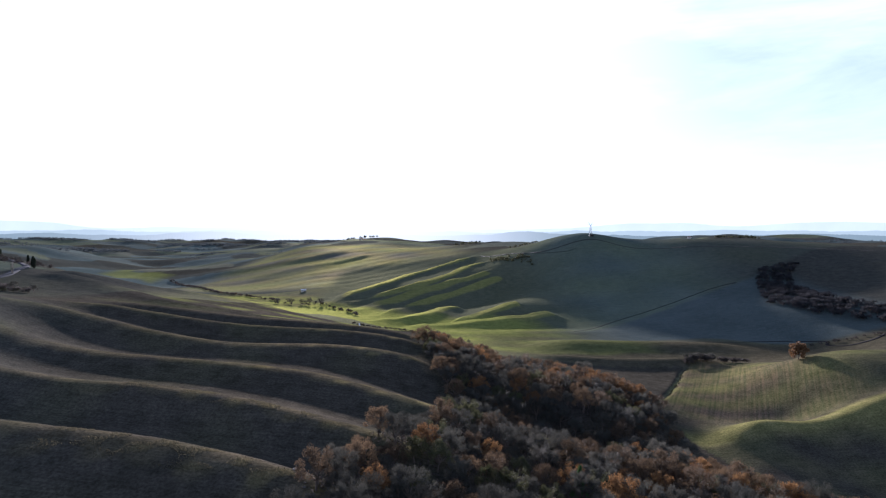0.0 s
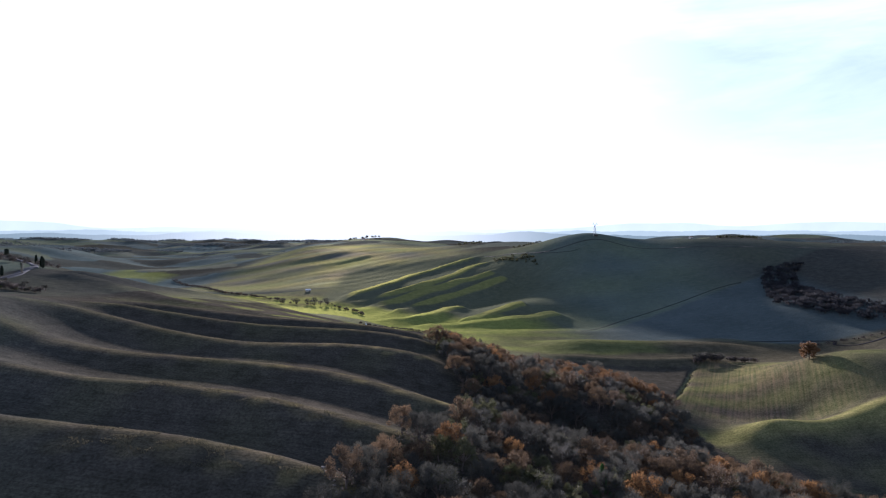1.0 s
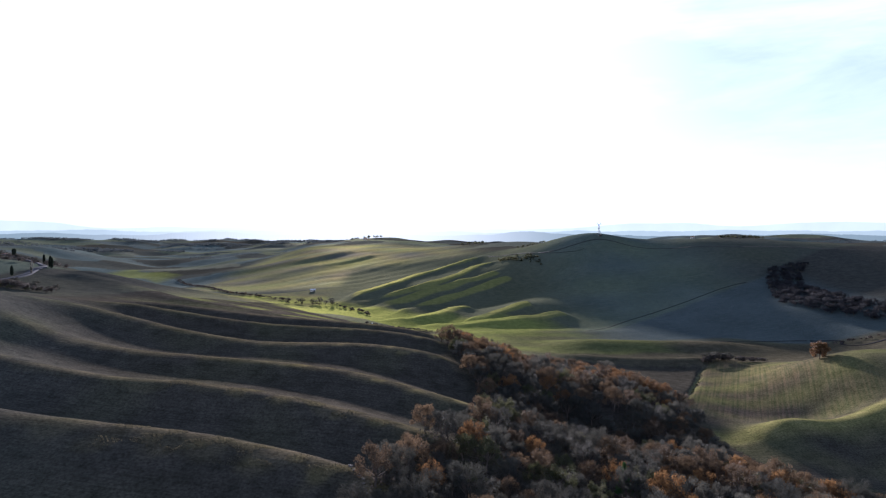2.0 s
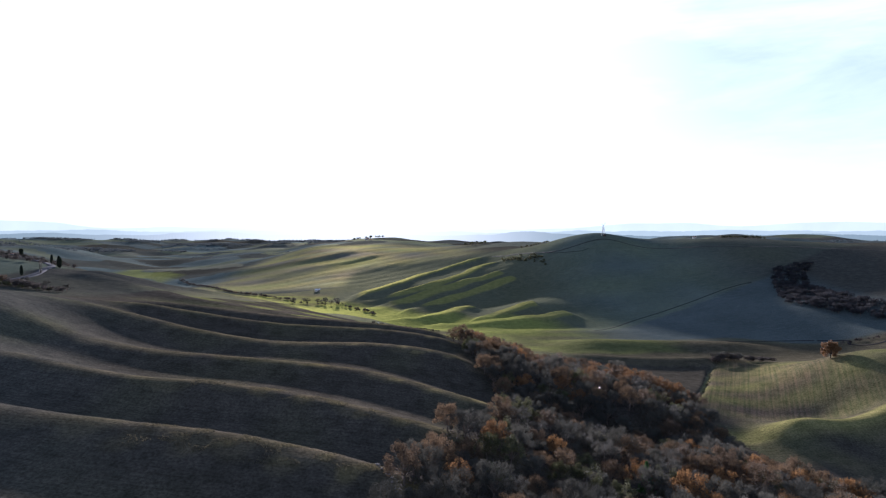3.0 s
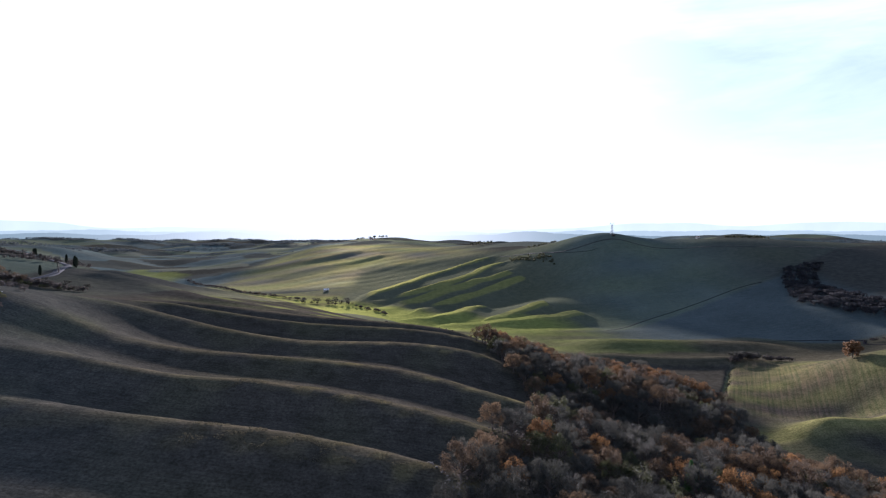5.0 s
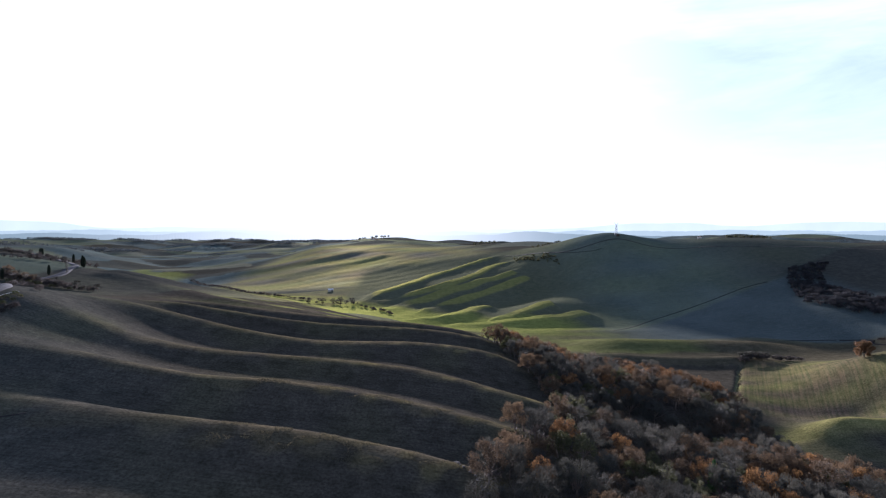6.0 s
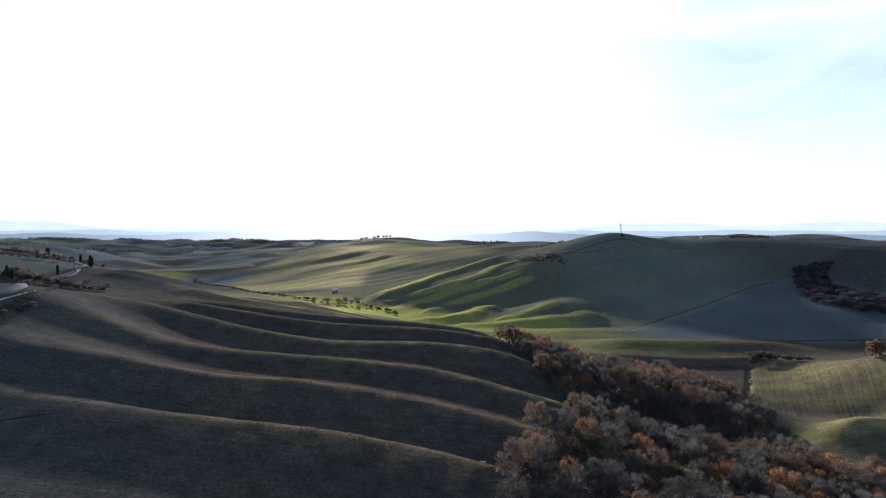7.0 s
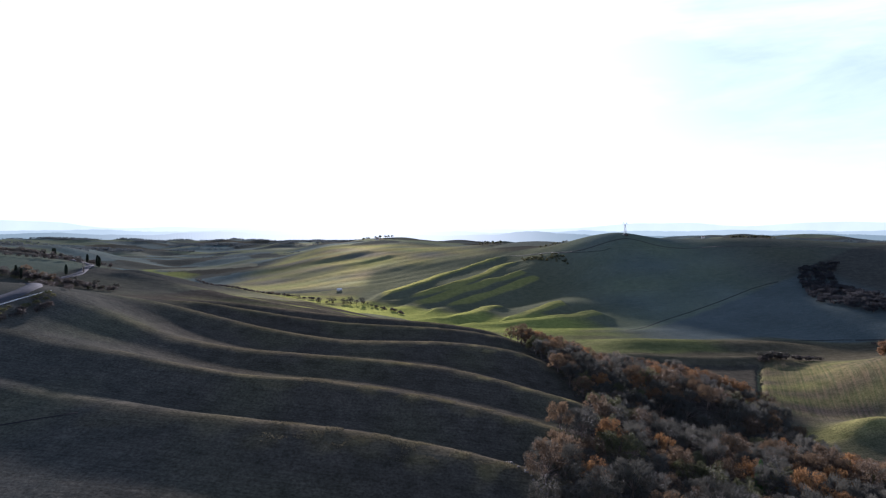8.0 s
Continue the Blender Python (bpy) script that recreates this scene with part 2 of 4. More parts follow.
def ground_material():
    m, n, l, b = shader("farmland", 0.8)
    where = n.new("ShaderNodeNewGeometry").outputs["Position"]
    cover = n.new("ShaderNodeAttribute")
    cover.attribute_name = "cover"
    split = n.new("ShaderNodeSeparateColor")
    l.new(cover.outputs["Color"], split.inputs["Color"])
    broad, clod, fine = noise_node(n, l, where, 0.012, 5), noise_node(n, l, where, 0.16, 6, 0.7), noise_node(n, l, where, 1.3, 5, 0.7)
    furrow_at = n.new("ShaderNodeMapping")
    furrow_at.inputs["Scale"].default_value = (0.05, 1.3, 0.4)
    furrow_at.inputs["Rotation"].default_value = (0, 0, 0.05)
    l.new(where, furrow_at.inputs["Vector"])
    furrow = noise_node(n, l, furrow_at.outputs["Vector"], 1.0, 3)
    soil = ramp_node(n, l, broad, [(0.35, (0.060, 0.056, 0.050)), (0.65, (0.095, 0.086, 0.074))])
    dark = ramp_node(n, l, clod, [(0.3, (0.026, 0.0238, 0.0208)), (0.7, (0.057, 0.050, 0.0425))])
    green = ramp_node(n, l, clod, [(0.3, (0.125, 0.145, 0.038)), (0.55, (0.185, 0.20, 0.052)), (0.75, (0.245, 0.24, 0.075))])
    dry = ramp_node(n, l, clod, [(0.3, (0.13, 0.11, 0.045)), (0.7, (0.24, 0.19, 0.09))])
    c = mix_node(n, l, split.outputs["Blue"], soil, dark)
    # pasture blue-grey, with distance haze and shade put into its base colour
    hazy_pasture = ramp_node(n, l, broad, [(0.35, (0.062, 0.096, 0.103)), (0.65, (0.094, 0.134, 0.142))])
    c = mix_node(n, l, cover.outputs["Alpha"], c, hazy_pasture)
    c = mix_node(n, l, split.outputs["Green"], c, dry)
    c = mix_node(n, l, split.outputs["Red"], c, green)
    c = mix_node(n, l, 1.0, c, ramp_node(n, l, fine, [(0.3, grey(0.55)), (0.7, grey(1.5))]), "MULTIPLY")
    drill = n.new("ShaderNodeAttribute")
    drill.attribute_name = "rows"
    plough = n.new("ShaderNodeMath")
    plough.operation = "MULTIPLY_ADD"
    l.new(drill.outputs["Fac"], plough.inputs[0])
    plough.inputs[1].default_value, plough.inputs[2].default_value = -0.75, 1.0
    c = mix_node(n, l, plough.outputs[0], c, ramp_node(n, l, furrow, [(0.3, grey(0.84)), (0.7, grey(1.17))]), "MULTIPLY")
    along = n.new("ShaderNodeMapping")
    along.inputs["Rotation"].default_value = (0, 0, 0.47)
    across = n.new("ShaderNodeMapping")
    across.inputs["Scale"].default_value = (0.85, 0.02, 0.01)
    l.new(where, along.inputs["Vector"])
    l.new(along.outputs["Vector"], across.inputs["Vector"])
    straw = noise_node(n, l, across.outputs["Vector"], 1.0, 2, 0.5)
    c = mix_node(n, l, drill.outputs["Fac"], c, mix_node(n, l, 1.0, c, ramp_node(n, l, straw, [(0.36, (0.82, 0.88, 0.82)), (0.64, (1.26, 1.16, 1.14))]), "MULTIPLY"))
    b.inputs["Specular IOR Level"].default_value = 0.0
    l.new(c, b.inputs["Base Color"])
    bump = n.new("ShaderNodeBump")
    bump.inputs["Strength"].default_value, bump.inputs["Distance"].default_value = 0.35, 0.6
    l.new(clod, bump.inputs["Height"])
    fine_bump = n.new("ShaderNodeBump")
    fine_bump.inputs["Strength"].default_value, fine_bump.inputs["Distance"].default_value = 0.3, 0.12
    l.new(fine, fine_bump.inputs["Height"])
    l.new(bump.outputs["Normal"], fine_bump.inputs["Normal"])
    l.new(fine_bump.outputs["Normal"], b.inputs["Normal"])
    # blades and clods throw low light onwards in their own colour
    blades = n.new("ShaderNodeBsdfGlossy")
    blades.inputs["Roughness"].default_value = 0.68
    l.new(mix_node(n, l, 1.0, c, (1.5, 1.4, 1.2), "MULTIPLY"), blades.inputs["Color"])
    l.new(bump.outputs["Normal"], blades.inputs["Normal"])
    lush = n.new("ShaderNodeMath")
    lush.operation = "MULTIPLY_ADD"
    l.new(split.outputs["Blue"], lush.inputs[0])
    lush.inputs[1].default_value, lush.inputs[2].default_value = -0.19, 0.2
    turf = n.new("ShaderNodeMixShader")
    l.new(lush.outputs[0], turf.inputs["Fac"])
    l.new(b.outputs["BSDF"], turf.inputs[1])
    l.new(blades.outputs["BSDF"], turf.inputs[2])
    l.new(turf.outputs["Shader"], n["Material Output"].inputs["Surface"])
    return m


def leaf_material(name, low, high):
    """Foliage that differs from tree to tree and from clump to clump."""
    m, n, l, b = shader(name, 0.75)
    tree = n.new("ShaderNodeObjectInfo").outputs["Random"]
    clump = n.new("ShaderNodeNewGeometry").outputs["Random Per Island"]
    blend = n.new("ShaderNodeMath")
    blend.operation = "MULTIPLY_ADD"
    l.new(clump, blend.inputs[0])
    blend.inputs[1].default_value = 0.5
    half = n.new("ShaderNodeMath")
    half.operation = "MULTIPLY"
    l.new(tree, half.inputs[0])
    half.inputs[1].default_value = 0.5
    l.new(half.outputs[0], blend.inputs[2])
    c = ramp_node(n, l, blend.outputs[0], [(0.1, low), (0.9, high)])
    l.new(c, b.inputs["Base Color"])
    soft = n.new("ShaderNodeBsdfTranslucent")
    l.new(c, soft.inputs["Color"])
    both = n.new("ShaderNodeMixShader")
    both.inputs["Fac"].default_value = 0.42
    l.new(b.outputs["BSDF"], both.inputs[1])
    l.new(soft.outputs["BSDF"], both.inputs[2])
    l.new(both.outputs["Shader"], n["Material Output"].inputs["Surface"])
    return m


MAT_GROUND = ground_material()
MAT_BARK = plain("bark", (0.11, 0.085, 0.065), 0.9)
MAT_RUST = leaf_material("rust_leaves", (0.095, 0.053, 0.026), (0.25, 0.138, 0.055))
MAT_BROWN = leaf_material("brown_leaves", (0.048, 0.036, 0.025), (0.15, 0.102, 0.058))
MAT_TWIG = leaf_material("bare_twigs", (0.031, 0.031, 0.026), (0.094, 0.091, 0.073))
MAT_OLIVE = leaf_material("olive_leaves", (0.05, 0.055, 0.026), (0.13, 0.125, 0.06))
MAT_SCRUB = leaf_material("scrub_twigs", (0.034, 0.031, 0.029), (0.085, 0.073, 0.063))
MAT_CYPRESS = leaf_material("cypress_leaves", (0.014, 0.02, 0.014), (0.036, 0.046, 0.03))


# ---- ground ----
def blend(a, b, share):
    return a + (b - a) * share


def drilled(x, y):
    """Where the stubble still shows its drill rows."""
    return step(225, 190, x + 6 * waves(x, y, 60, 21)) * step(268, 292, y)


def fields(x, y):
    """Green crop, dry grass, dark plough and haze-blue pasture, as shares, at each place."""
    wob = 6 * waves(x, y, 60, 21)
    r = np.hypot(x, y)
    patch = waves(x, y, 150, 26)
    green, dry = 0.18 + 0.15 * patch, 0.08 + 0.10 * waves(x, y, 45, 25)
    dark, hazy_pasture = 0.72 + 0.2 * waves(x, y, 220, 20), np.full_like(x, 0.15)
    # patchwork of far fields, with blue-grey haze in their colour
    rng = np.random.RandomState(4)
    cx, cy = rng.uniform(-3500, 3500, 1300), rng.uniform(700, 4700, 1300)
    kind = rng.rand(1300, 3)
    sel = np.where((r > 900) & (y > 500))[0]
    for some in np.array_split(sel, max(1, len(sel) // 20000)):
        if len(some):
            k = ((x[some, None] - cx + 0.8 * wob[some, None]) ** 2 + (1.6 * (y[some, None] - cy)) ** 2).argmin(1)
            lush, bare, tan = kind[k, 0] < 0.2, (kind[k, 0] > 0.2) & (kind[k, 0] < 0.6), kind[k, 0] > 0.9
            green[some] = np.where(lush, 0.13 + 0.15 * kind[k, 1], 0.05)
            dry[some] = np.where(tan, 0.15 + 0.2 * kind[k, 1], 0.0)
            dark[some] = np.where(bare, 0.75 + 0.2 * kind[k, 2], 0.45)
            hazy_pasture[some] = np.where(lush, 0.35, np.where(bare, 0.25 * kind[k, 1], 0.42 + 0.2 * kind[k, 2]))
    # bright winter crop along the far valley
    strip = np.abs(y - 1225 + 0.75 * (x + 610) + 18 * waves(x, y, 130, 61)) / 62
    crop = step(1.0, 0.6, strip) * step(-760, -715, x) * step(-540, -600, x)
    green, hazy_pasture = np.maximum(green, 0.6 * crop), hazy_pasture * (1 - 0.6 * crop)
    # slope beyond the valley, cover paled to stand in for the sun's glare
    glare_slope = step(-470, -380, x) * step(90, -20, x) * step(860, 930, y) * step(1420, 1330, y)
    green, dark = blend(green, 0.22 + 0.24 * waves(x, y * 2.0, 240, 37), glare_slope), blend(dark, 0.25 + 0 * x, glare_slope)
    hazy_pasture, dry = blend(hazy_pasture, 0.30 + 0 * x, glare_slope), blend(dry, 0.32 + 0.22 * waves(x, y * 1.6, 110, 53), glare_slope)
    # near ploughed slope, with dry grass on the worn crests
    f, m = near_fold(x, y)
    near = step(30, -10, x + 0.1 * (y - 200)) * step(15, -15, y - np.interp(x, [-330, -200, -100, -40, 20], [720, 690, 640, 575, 520]) + wob) * step(-330, -270, x - 0.4 * (y - 250))
    crest = m * step(0.86, 1.0, f + 0.10 * waves(x, y, 18, 23))
    dark = np.where(near > 0.5, 0.96 - 0.08 * waves(x, y, 90, 22), dark)
    tuft = crest * step(0.1, 0.7, waves(x, y, 13, 34)) * step(-95, -60, x)
    dry = np.where(near > 0.5, 0.14 * crest + 0.4 * tuft + 0.02, dry)
    green = np.where(near > 0.5, 0.02 + 0.07 * waves(x, y, 70, 24).clip(0, 1) + 0.55 * step(375, 430, y) * waves(x, y, 60, 55).clip(0, 1), green)
    # blue-grey tint stands in for sky sheen on the western side
    hazy_pasture = np.where(near > 0.5, 0.12 * step(-80, -170, x + 0.4 * (y - 150)) * step(330, 280, y), hazy_pasture)
    # valley floor and its folded flank
    rim = np.interp(y, [470, 540, 600, 660], [150, 130, 118, 105])
    v = step(-360, -290, x + wob) * step(35, -45, x + wob - rim) * step(455, 490, y + wob + 0.35 * x) * step(800, 730, y + 0.3 * x) * (1 - step(0.4, 0.6, near))
    green = np.maximum(green, v * (0.56 + 0.38 * waves(x, y * 2.2, 90, 54)))
    hazy_pasture = hazy_pasture * (1 - v)
    f, m, c = spur_fold(x, y)
    flank = step(0.02, 0.6, m)
    top = step(0.72, 0.95, c)
    floor = step(25, -25, y + wob - np.interp(x, [-200, -100, -50, 0, 60, 120], [775, 745, 700, 662, 630, 612]))
    # paler crests and darker hollows paint the ribs' low light and shade
    green = blend(green, np.maximum(v * 0.9 * floor, 0.2 + 0.4 * top), flank)
    dry = blend(dry, 0.03 + 0.45 * top, flank)
    dark, hazy_pasture = blend(dark, 0.7 - 0.4 * top, flank), blend(hazy_pasture, 0.2 * (1 - top) * (1 - v * floor), flank)
    # the flank of the tower hill, its blue shade put into the cover colours
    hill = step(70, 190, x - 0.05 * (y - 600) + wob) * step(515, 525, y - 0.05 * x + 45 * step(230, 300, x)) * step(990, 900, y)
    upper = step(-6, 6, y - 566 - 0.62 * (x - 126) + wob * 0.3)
    east_shade = np.maximum(step(270, 400, x) * upper, step(395, 440, x))
    dark = blend(dark, 0.75 - 0.15 * upper + 0.3 * east_shade, hill)
    green = blend(green, 0.03 + upper * (0.16 + 0.10 * patch) * (1 - 0.6 * east_shade), hill)
    dry, hazy_pasture = blend(dry, 0.02 + 0 * x, hill), blend(hazy_pasture, 0.48 + 0.10 * upper - 0.38 * east_shade, hill)
    # small swells before it: one green, one brown
    left = step(-215, -260, x + wob) * step(270, 300, y) * step(800, 700, y)
    meadow = left * step(395, 405, y) * step(512, 500, y) * step(-328, -340, x + 0.3 * wob)
    dark, green = blend(dark, 1.0 + 0 * x, left), blend(green, 0.04 + 0.04 * patch + 0.14 * meadow, left)
    dry, hazy_pasture = blend(dry, 0.01 * (1 - meadow), left), blend(hazy_pasture, 0.10 + 0.3 * meadow, left)
    swell = step(30, 95, x + wob) * step(470, 420, x) * step(385, 400, y) * step(530, 505, y + 30 * step(230, 300, x))
    lawn = swell * step(452, 462, y + wob * 0.5) * step(185, 150, x + wob)
    green, dark = blend(green, 0.05 + 0.34 * lawn, swell), blend(dark, 0.95 + 0 * x, swell)
    dry, hazy_pasture = blend(dry, 0.10 * (1 - lawn), swell), hazy_pasture * (1 - swell)
    # brown field beside the gully, then the stubble field and its grassy ridge
    edge = np.interp(y, [60, 220, 262, 300, 325, 386, 400], [150, 122, 108, 110, 125, 157, 168])
    brown = (y > 280) * (y < 396) * step(0, 3, edge - x) * (x > 20)
    dark, dry, green = np.where(brown > 0.5, 1.0, dark), np.where(brown > 0.5, 0.02, dry), np.where(brown > 0.5, 0.03, green)
    stub = step(-3, 3, x - edge) * step(402, 394, y - 0.1 * (x - 157)) * step(60, 90, y)
    ridge = stub * step(12, 3, np.abs(y - 262 - 0.05 * (x - 150) + 3 * waves(x, y, 50, 27)))
    tan = drilled(x, y)
    # shade of the dip and lower slope, painted by thinning grass and straw
    dip_shade = np.maximum(step(24, 6, np.abs(y - 288 + 5 * waves(x, y, 40, 57))) * step(195, 165, x), step(252, 240, y)) * (0.8 + 0.2 * waves(x, y, 25, 58))
    dry = np.where(stub > 0.5, 0.07 + 0.17 * tan * (1 - dip_shade) + 0.11 * waves(x, y, 40, 28), dry)
    green = np.where(stub > 0.5, (0.20 - 0.05 * tan + 0.14 * waves(x, y, 35, 29)) * (1 - 0.7 * dip_shade), green)
    dark = np.where(stub > 0.5, 0.85, dark)
    dry, green = np.maximum(dry, 0.6 * ridge), np.maximum(green, 0.35 * ridge)
    # leaf litter under the ravine trees, carried on as the bank's painted shade
    litter_shade = step(-40, -30, x + 0.1 * (y - 140)) * (x < edge) * (y < 300) * (near < 0.5)
    dark, green = np.where(litter_shade > 0.5, 1.0, dark), np.where(litter_shade > 0.5, 0.0, green)
    hazy_pasture = np.where((stub > 0.5) | (litter_shade > 0.5) | (brown > 0.5), 0.0, hazy_pasture)
    return np.clip(np.stack([green, dry, dark, hazy_pasture], -1), 0, 1)


def make_ground():
    front = np.radians(np.linspace(-47, 47, 720))
    rest = np.radians(np.linspace(47, 313, 90))[1:-1]
    angle = np.concatenate([front, rest])
    near = 12 + np.arange(20) * 3.0
    far = np.concatenate([np.geomspace(70, 500, 240)[:-1], np.geomspace(500, 980, 260)[:-1], np.geomspace(980, 4850, 170)])
    radius = np.concatenate([near[near < 69], far])
    a, r = np.meshgrid(angle, radius)
    x, y = (r * np.sin(a) - 26).ravel(), (r * np.cos(a) - 15).ravel()
    x, y = np.append(x, -26.0), np.append(y, -15.0)
    z = height(x, y)
    verts = np.stack([x, y, z], 1)
    nr, na = a.shape
    i, j = np.meshgrid(np.arange(nr - 1), np.arange(na), indexing="ij")
    k = (j + 1) % na
    quads = np.stack([i * na + j, i * na + k, (i + 1) * na + k, (i + 1) * na + j], -1).reshape(-1, 4)
    centre = [(nr * na, (c + 1) % na, c) for c in range(na)]
    me = bpy.data.meshes.new("ground")
    me.from_pydata(verts.tolist(), [], quads.tolist() + centre)
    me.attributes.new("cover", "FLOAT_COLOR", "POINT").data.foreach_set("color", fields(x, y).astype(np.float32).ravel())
    rows = drilled(x, y) * step(-1, 3, x - np.interp(y, [220, 300, 325, 386, 400], [122, 110, 125, 157, 168])) * step(402, 394, y)
    me.attributes.new("rows", "FLOAT", "POINT").data.foreach_set("value", rows.astype(np.float32))
    me.polygons.foreach_set("use_smooth", np.ones(len(me.polygons), bool))
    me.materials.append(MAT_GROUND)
    return tagged(new("ground", me), "rolling clay farmland with ploughed folds, green crops and stubble", "ground", kind="structure")


make_ground()


# ---- trees ----
class Shape:
    """Vertices and faces gathered for one mesh."""

    def __init__(self):
        self.v, self.f = [], []

    def tube(self, points, radii, sides=5):
        base = len(self.v)
        for i, (p, r) in enumerate(zip(points, radii)):
            d = (points[min(i + 1, len(points) - 1)] - points[max(i - 1, 0)]).normalized()
            u = d.orthogonal().normalized()
            w = d.cross(u)
            for k in range(sides):
                a = 2 * math.pi * k / sides
                self.v.append(p + r * (math.cos(a) * u + math.sin(a) * w))
        for i in range(len(points) - 1):
            for k in range(sides):
                a, b = base + i * sides + k, base + i * sides + (k + 1) % sides
                self.f.append((a, b, b + sides, a + sides))
        self.f.append(tuple(base + (len(points) - 1) * sides + k for k in range(sides)))

    def flake(self, p, d, u, long, wide):
        n = len(self.v)
        self.v += [p - d * long, p + u * wide, p + d * long, p - u * wide]
        self.f.append((n, n + 1, n + 2, n + 3))

    def mesh(self, name, material, smooth=False):
        me = bpy.data.meshes.new(name)
        me.from_pydata([tuple(p) for p in self.v], [], self.f)
        if smooth:
            me.polygons.foreach_set("use_smooth", np.ones(len(me.polygons), bool))
        me.materials.append(material)
        return me


def any_way(rng):
    z, a = rng.uniform(-1, 1), rng.uniform(0, 2 * math.pi)
    s = math.sqrt(1 - z * z)
    return Vector((s * math.cos(a), s * math.sin(a), z))


def broad_tree(name, seed, tall, wide, leaves, twigs, leaf_size, material, label, skirt=-0.35, heads=34):
    """A round-headed tree: tapered trunk, limbs, and a ragged dome of clumped leaves and twigs."""
    rng = random.Random(seed)
    wood, crown = Shape(), Shape()
    fork = tall * rng.uniform(0.22, 0.32)
    lean = Vector((rng.uniform(-0.4, 0.4), rng.uniform(-0.4, 0.4), fork))
    girth = tall * 0.026
    wood.tube([Vector((0, 0, -0.8)), lean * 0.5, lean], [girth * 1.3, girth, girth * 0.85], 7)
    heart = Vector((0, 0, tall * 0.5))
    clumps = []
    for k in range(heads):
        d = any_way(rng)
        if d.z < skirt:
            d.z = -d.z
        reach = rng.uniform(0.72, 1.0) if k % 4 else rng.uniform(0.25, 0.6)
        p = heart + Vector((d.x * wide, d.y * wide, d.z * tall * 0.46)) * reach
        clumps.append((p, wide * rng.uniform(0.17, 0.28)))
    for k, (p, r) in enumerate(clumps):
        if k % 2 == 0:
            mid = lean.lerp(p, 0.5) + Vector((p.x, p.y, 0)) * 0.12 + any_way(rng) * 0.2
            wood.tube([lean, mid, p], [girth * 0.5, girth * 0.26, girth * 0.07], 4)
            for j in range(3):
                q = p + any_way(rng) * r
                wood.tube([mid.lerp(p, 0.6), q], [girth * 0.12, girth * 0.03], 3)
    for c in range(leaves):
        p, r = clumps[rng.randrange(len(clumps))]
        p = p + any_way(rng) * r * rng.random() ** 0.4
        d = any_way(rng)
        crown.flake(p, d, d.orthogonal().normalized(), leaf_size * rng.uniform(0.6, 1.4), leaf_size * rng.uniform(0.5, 0.9))
    for c in range(twigs):
        p, r = clumps[rng.randrange(len(clumps))]
        p = p + any_way(rng) * r * rng.random() ** 0.5
        d = ((p - heart).normalized() + any_way(rng) * 0.7).normalized()
        crown.flake(p, d, d.orthogonal().normalized(), rng.uniform(0.3, 0.75) * tall / 9, 0.035 * tall / 9)
    tree = tagged(new(name), label, name.split("_")[-1])
    tree.empty_display_size = 0.5
    new("trunk", wood.mesh("trunk", MAT_BARK, True)).parent = tree
    new("crown", crown.mesh("crown", material)).parent = tree
    return tree


def stand(tree, x, y, turn=0.0, size=1.0, sink=0.0):
    tree.matrix_basis = Matrix.LocRotScale((x, y, ground_z(x, y) - sink), Euler((0, 0, turn)), (size, size, size))
    return tree


WOOD = [(-33, 112), (-26, 150), (-17, 172), (0, 200), (4, 222), (-6, 284), (-14, 330), (0, 342), (30, 336), (60, 337), (84, 334), (99, 303), (104, 282), (102, 257), (97, 235),
        (93, 214), (104, 201), (135, 192), (165, 172), (178, 150), (160, 125), (60, 105), (0, 105)]


def inside(x, y, outline):
    hit = False
    for (x0, y0), (x1, y1) in zip(outline, outline[1:] + outline[:1]):
        if (y0 > y) != (y1 > y) and x < x0 + (y - y0) / (y1 - y0) * (x1 - x0):
            hit = not hit
    return hit


KINDS = {
    "rust": [broad_tree("oak_tree", 10 + k, 9.2, 4.7, 2300, 500, 0.19, MAT_RUST, "oak with rust-orange winter leaves in the wooded ravine") for k in range(3)],
    "brown": [broad_tree("oak_tree", 20 + k, 9.6, 4.6, 1900, 900, 0.17, MAT_BROWN, "half-bare brown oak crowded in the wooded ravine") for k in range(3)],
    "bare": [broad_tree("bare_tree", 30 + k, 9.4, 4.7, 1000, 2000, 0.13, MAT_TWIG, "bare grey-twigged winter tree in the wooded ravine") for k in range(3)],
    "olive": [broad_tree("leafy_tree", 40 + k, 8.6, 4.5, 2200, 600, 0.18, MAT_OLIVE, "olive-green leafy tree in the wooded ravine") for k in range(2)],
    "bush": [broad_tree("hedge_bush", 50 + k, 3.6, 2.3, 700, 300, 0.16, MAT_SCRUB, "low brown leafless bush beside a field") for k in range(3)],
    "orchard": [broad_tree("orchard_tree", 65 + k, 3.2, 2.2, 700, 250, 0.16, MAT_OLIVE, "small grey-green orchard tree on the hillside") for k in range(2)],
    "stream": [broad_tree("stream_bush", 55 + k, 3.6, 2.3, 700, 300, 0.16, MAT_SCRUB, "bare brown hedge bush along the valley stream") for k in range(3)],
    "thorn": [broad_tree("hedge_bush", 60 + k, 3.2, 2.2, 700, 250, 0.16, MAT_OLIVE, "low olive-green bush beside a field") for k in range(2)],
}
FRESH = {t.name for kind in KINDS.values() for t in kind}
PICK = random.Random(17)


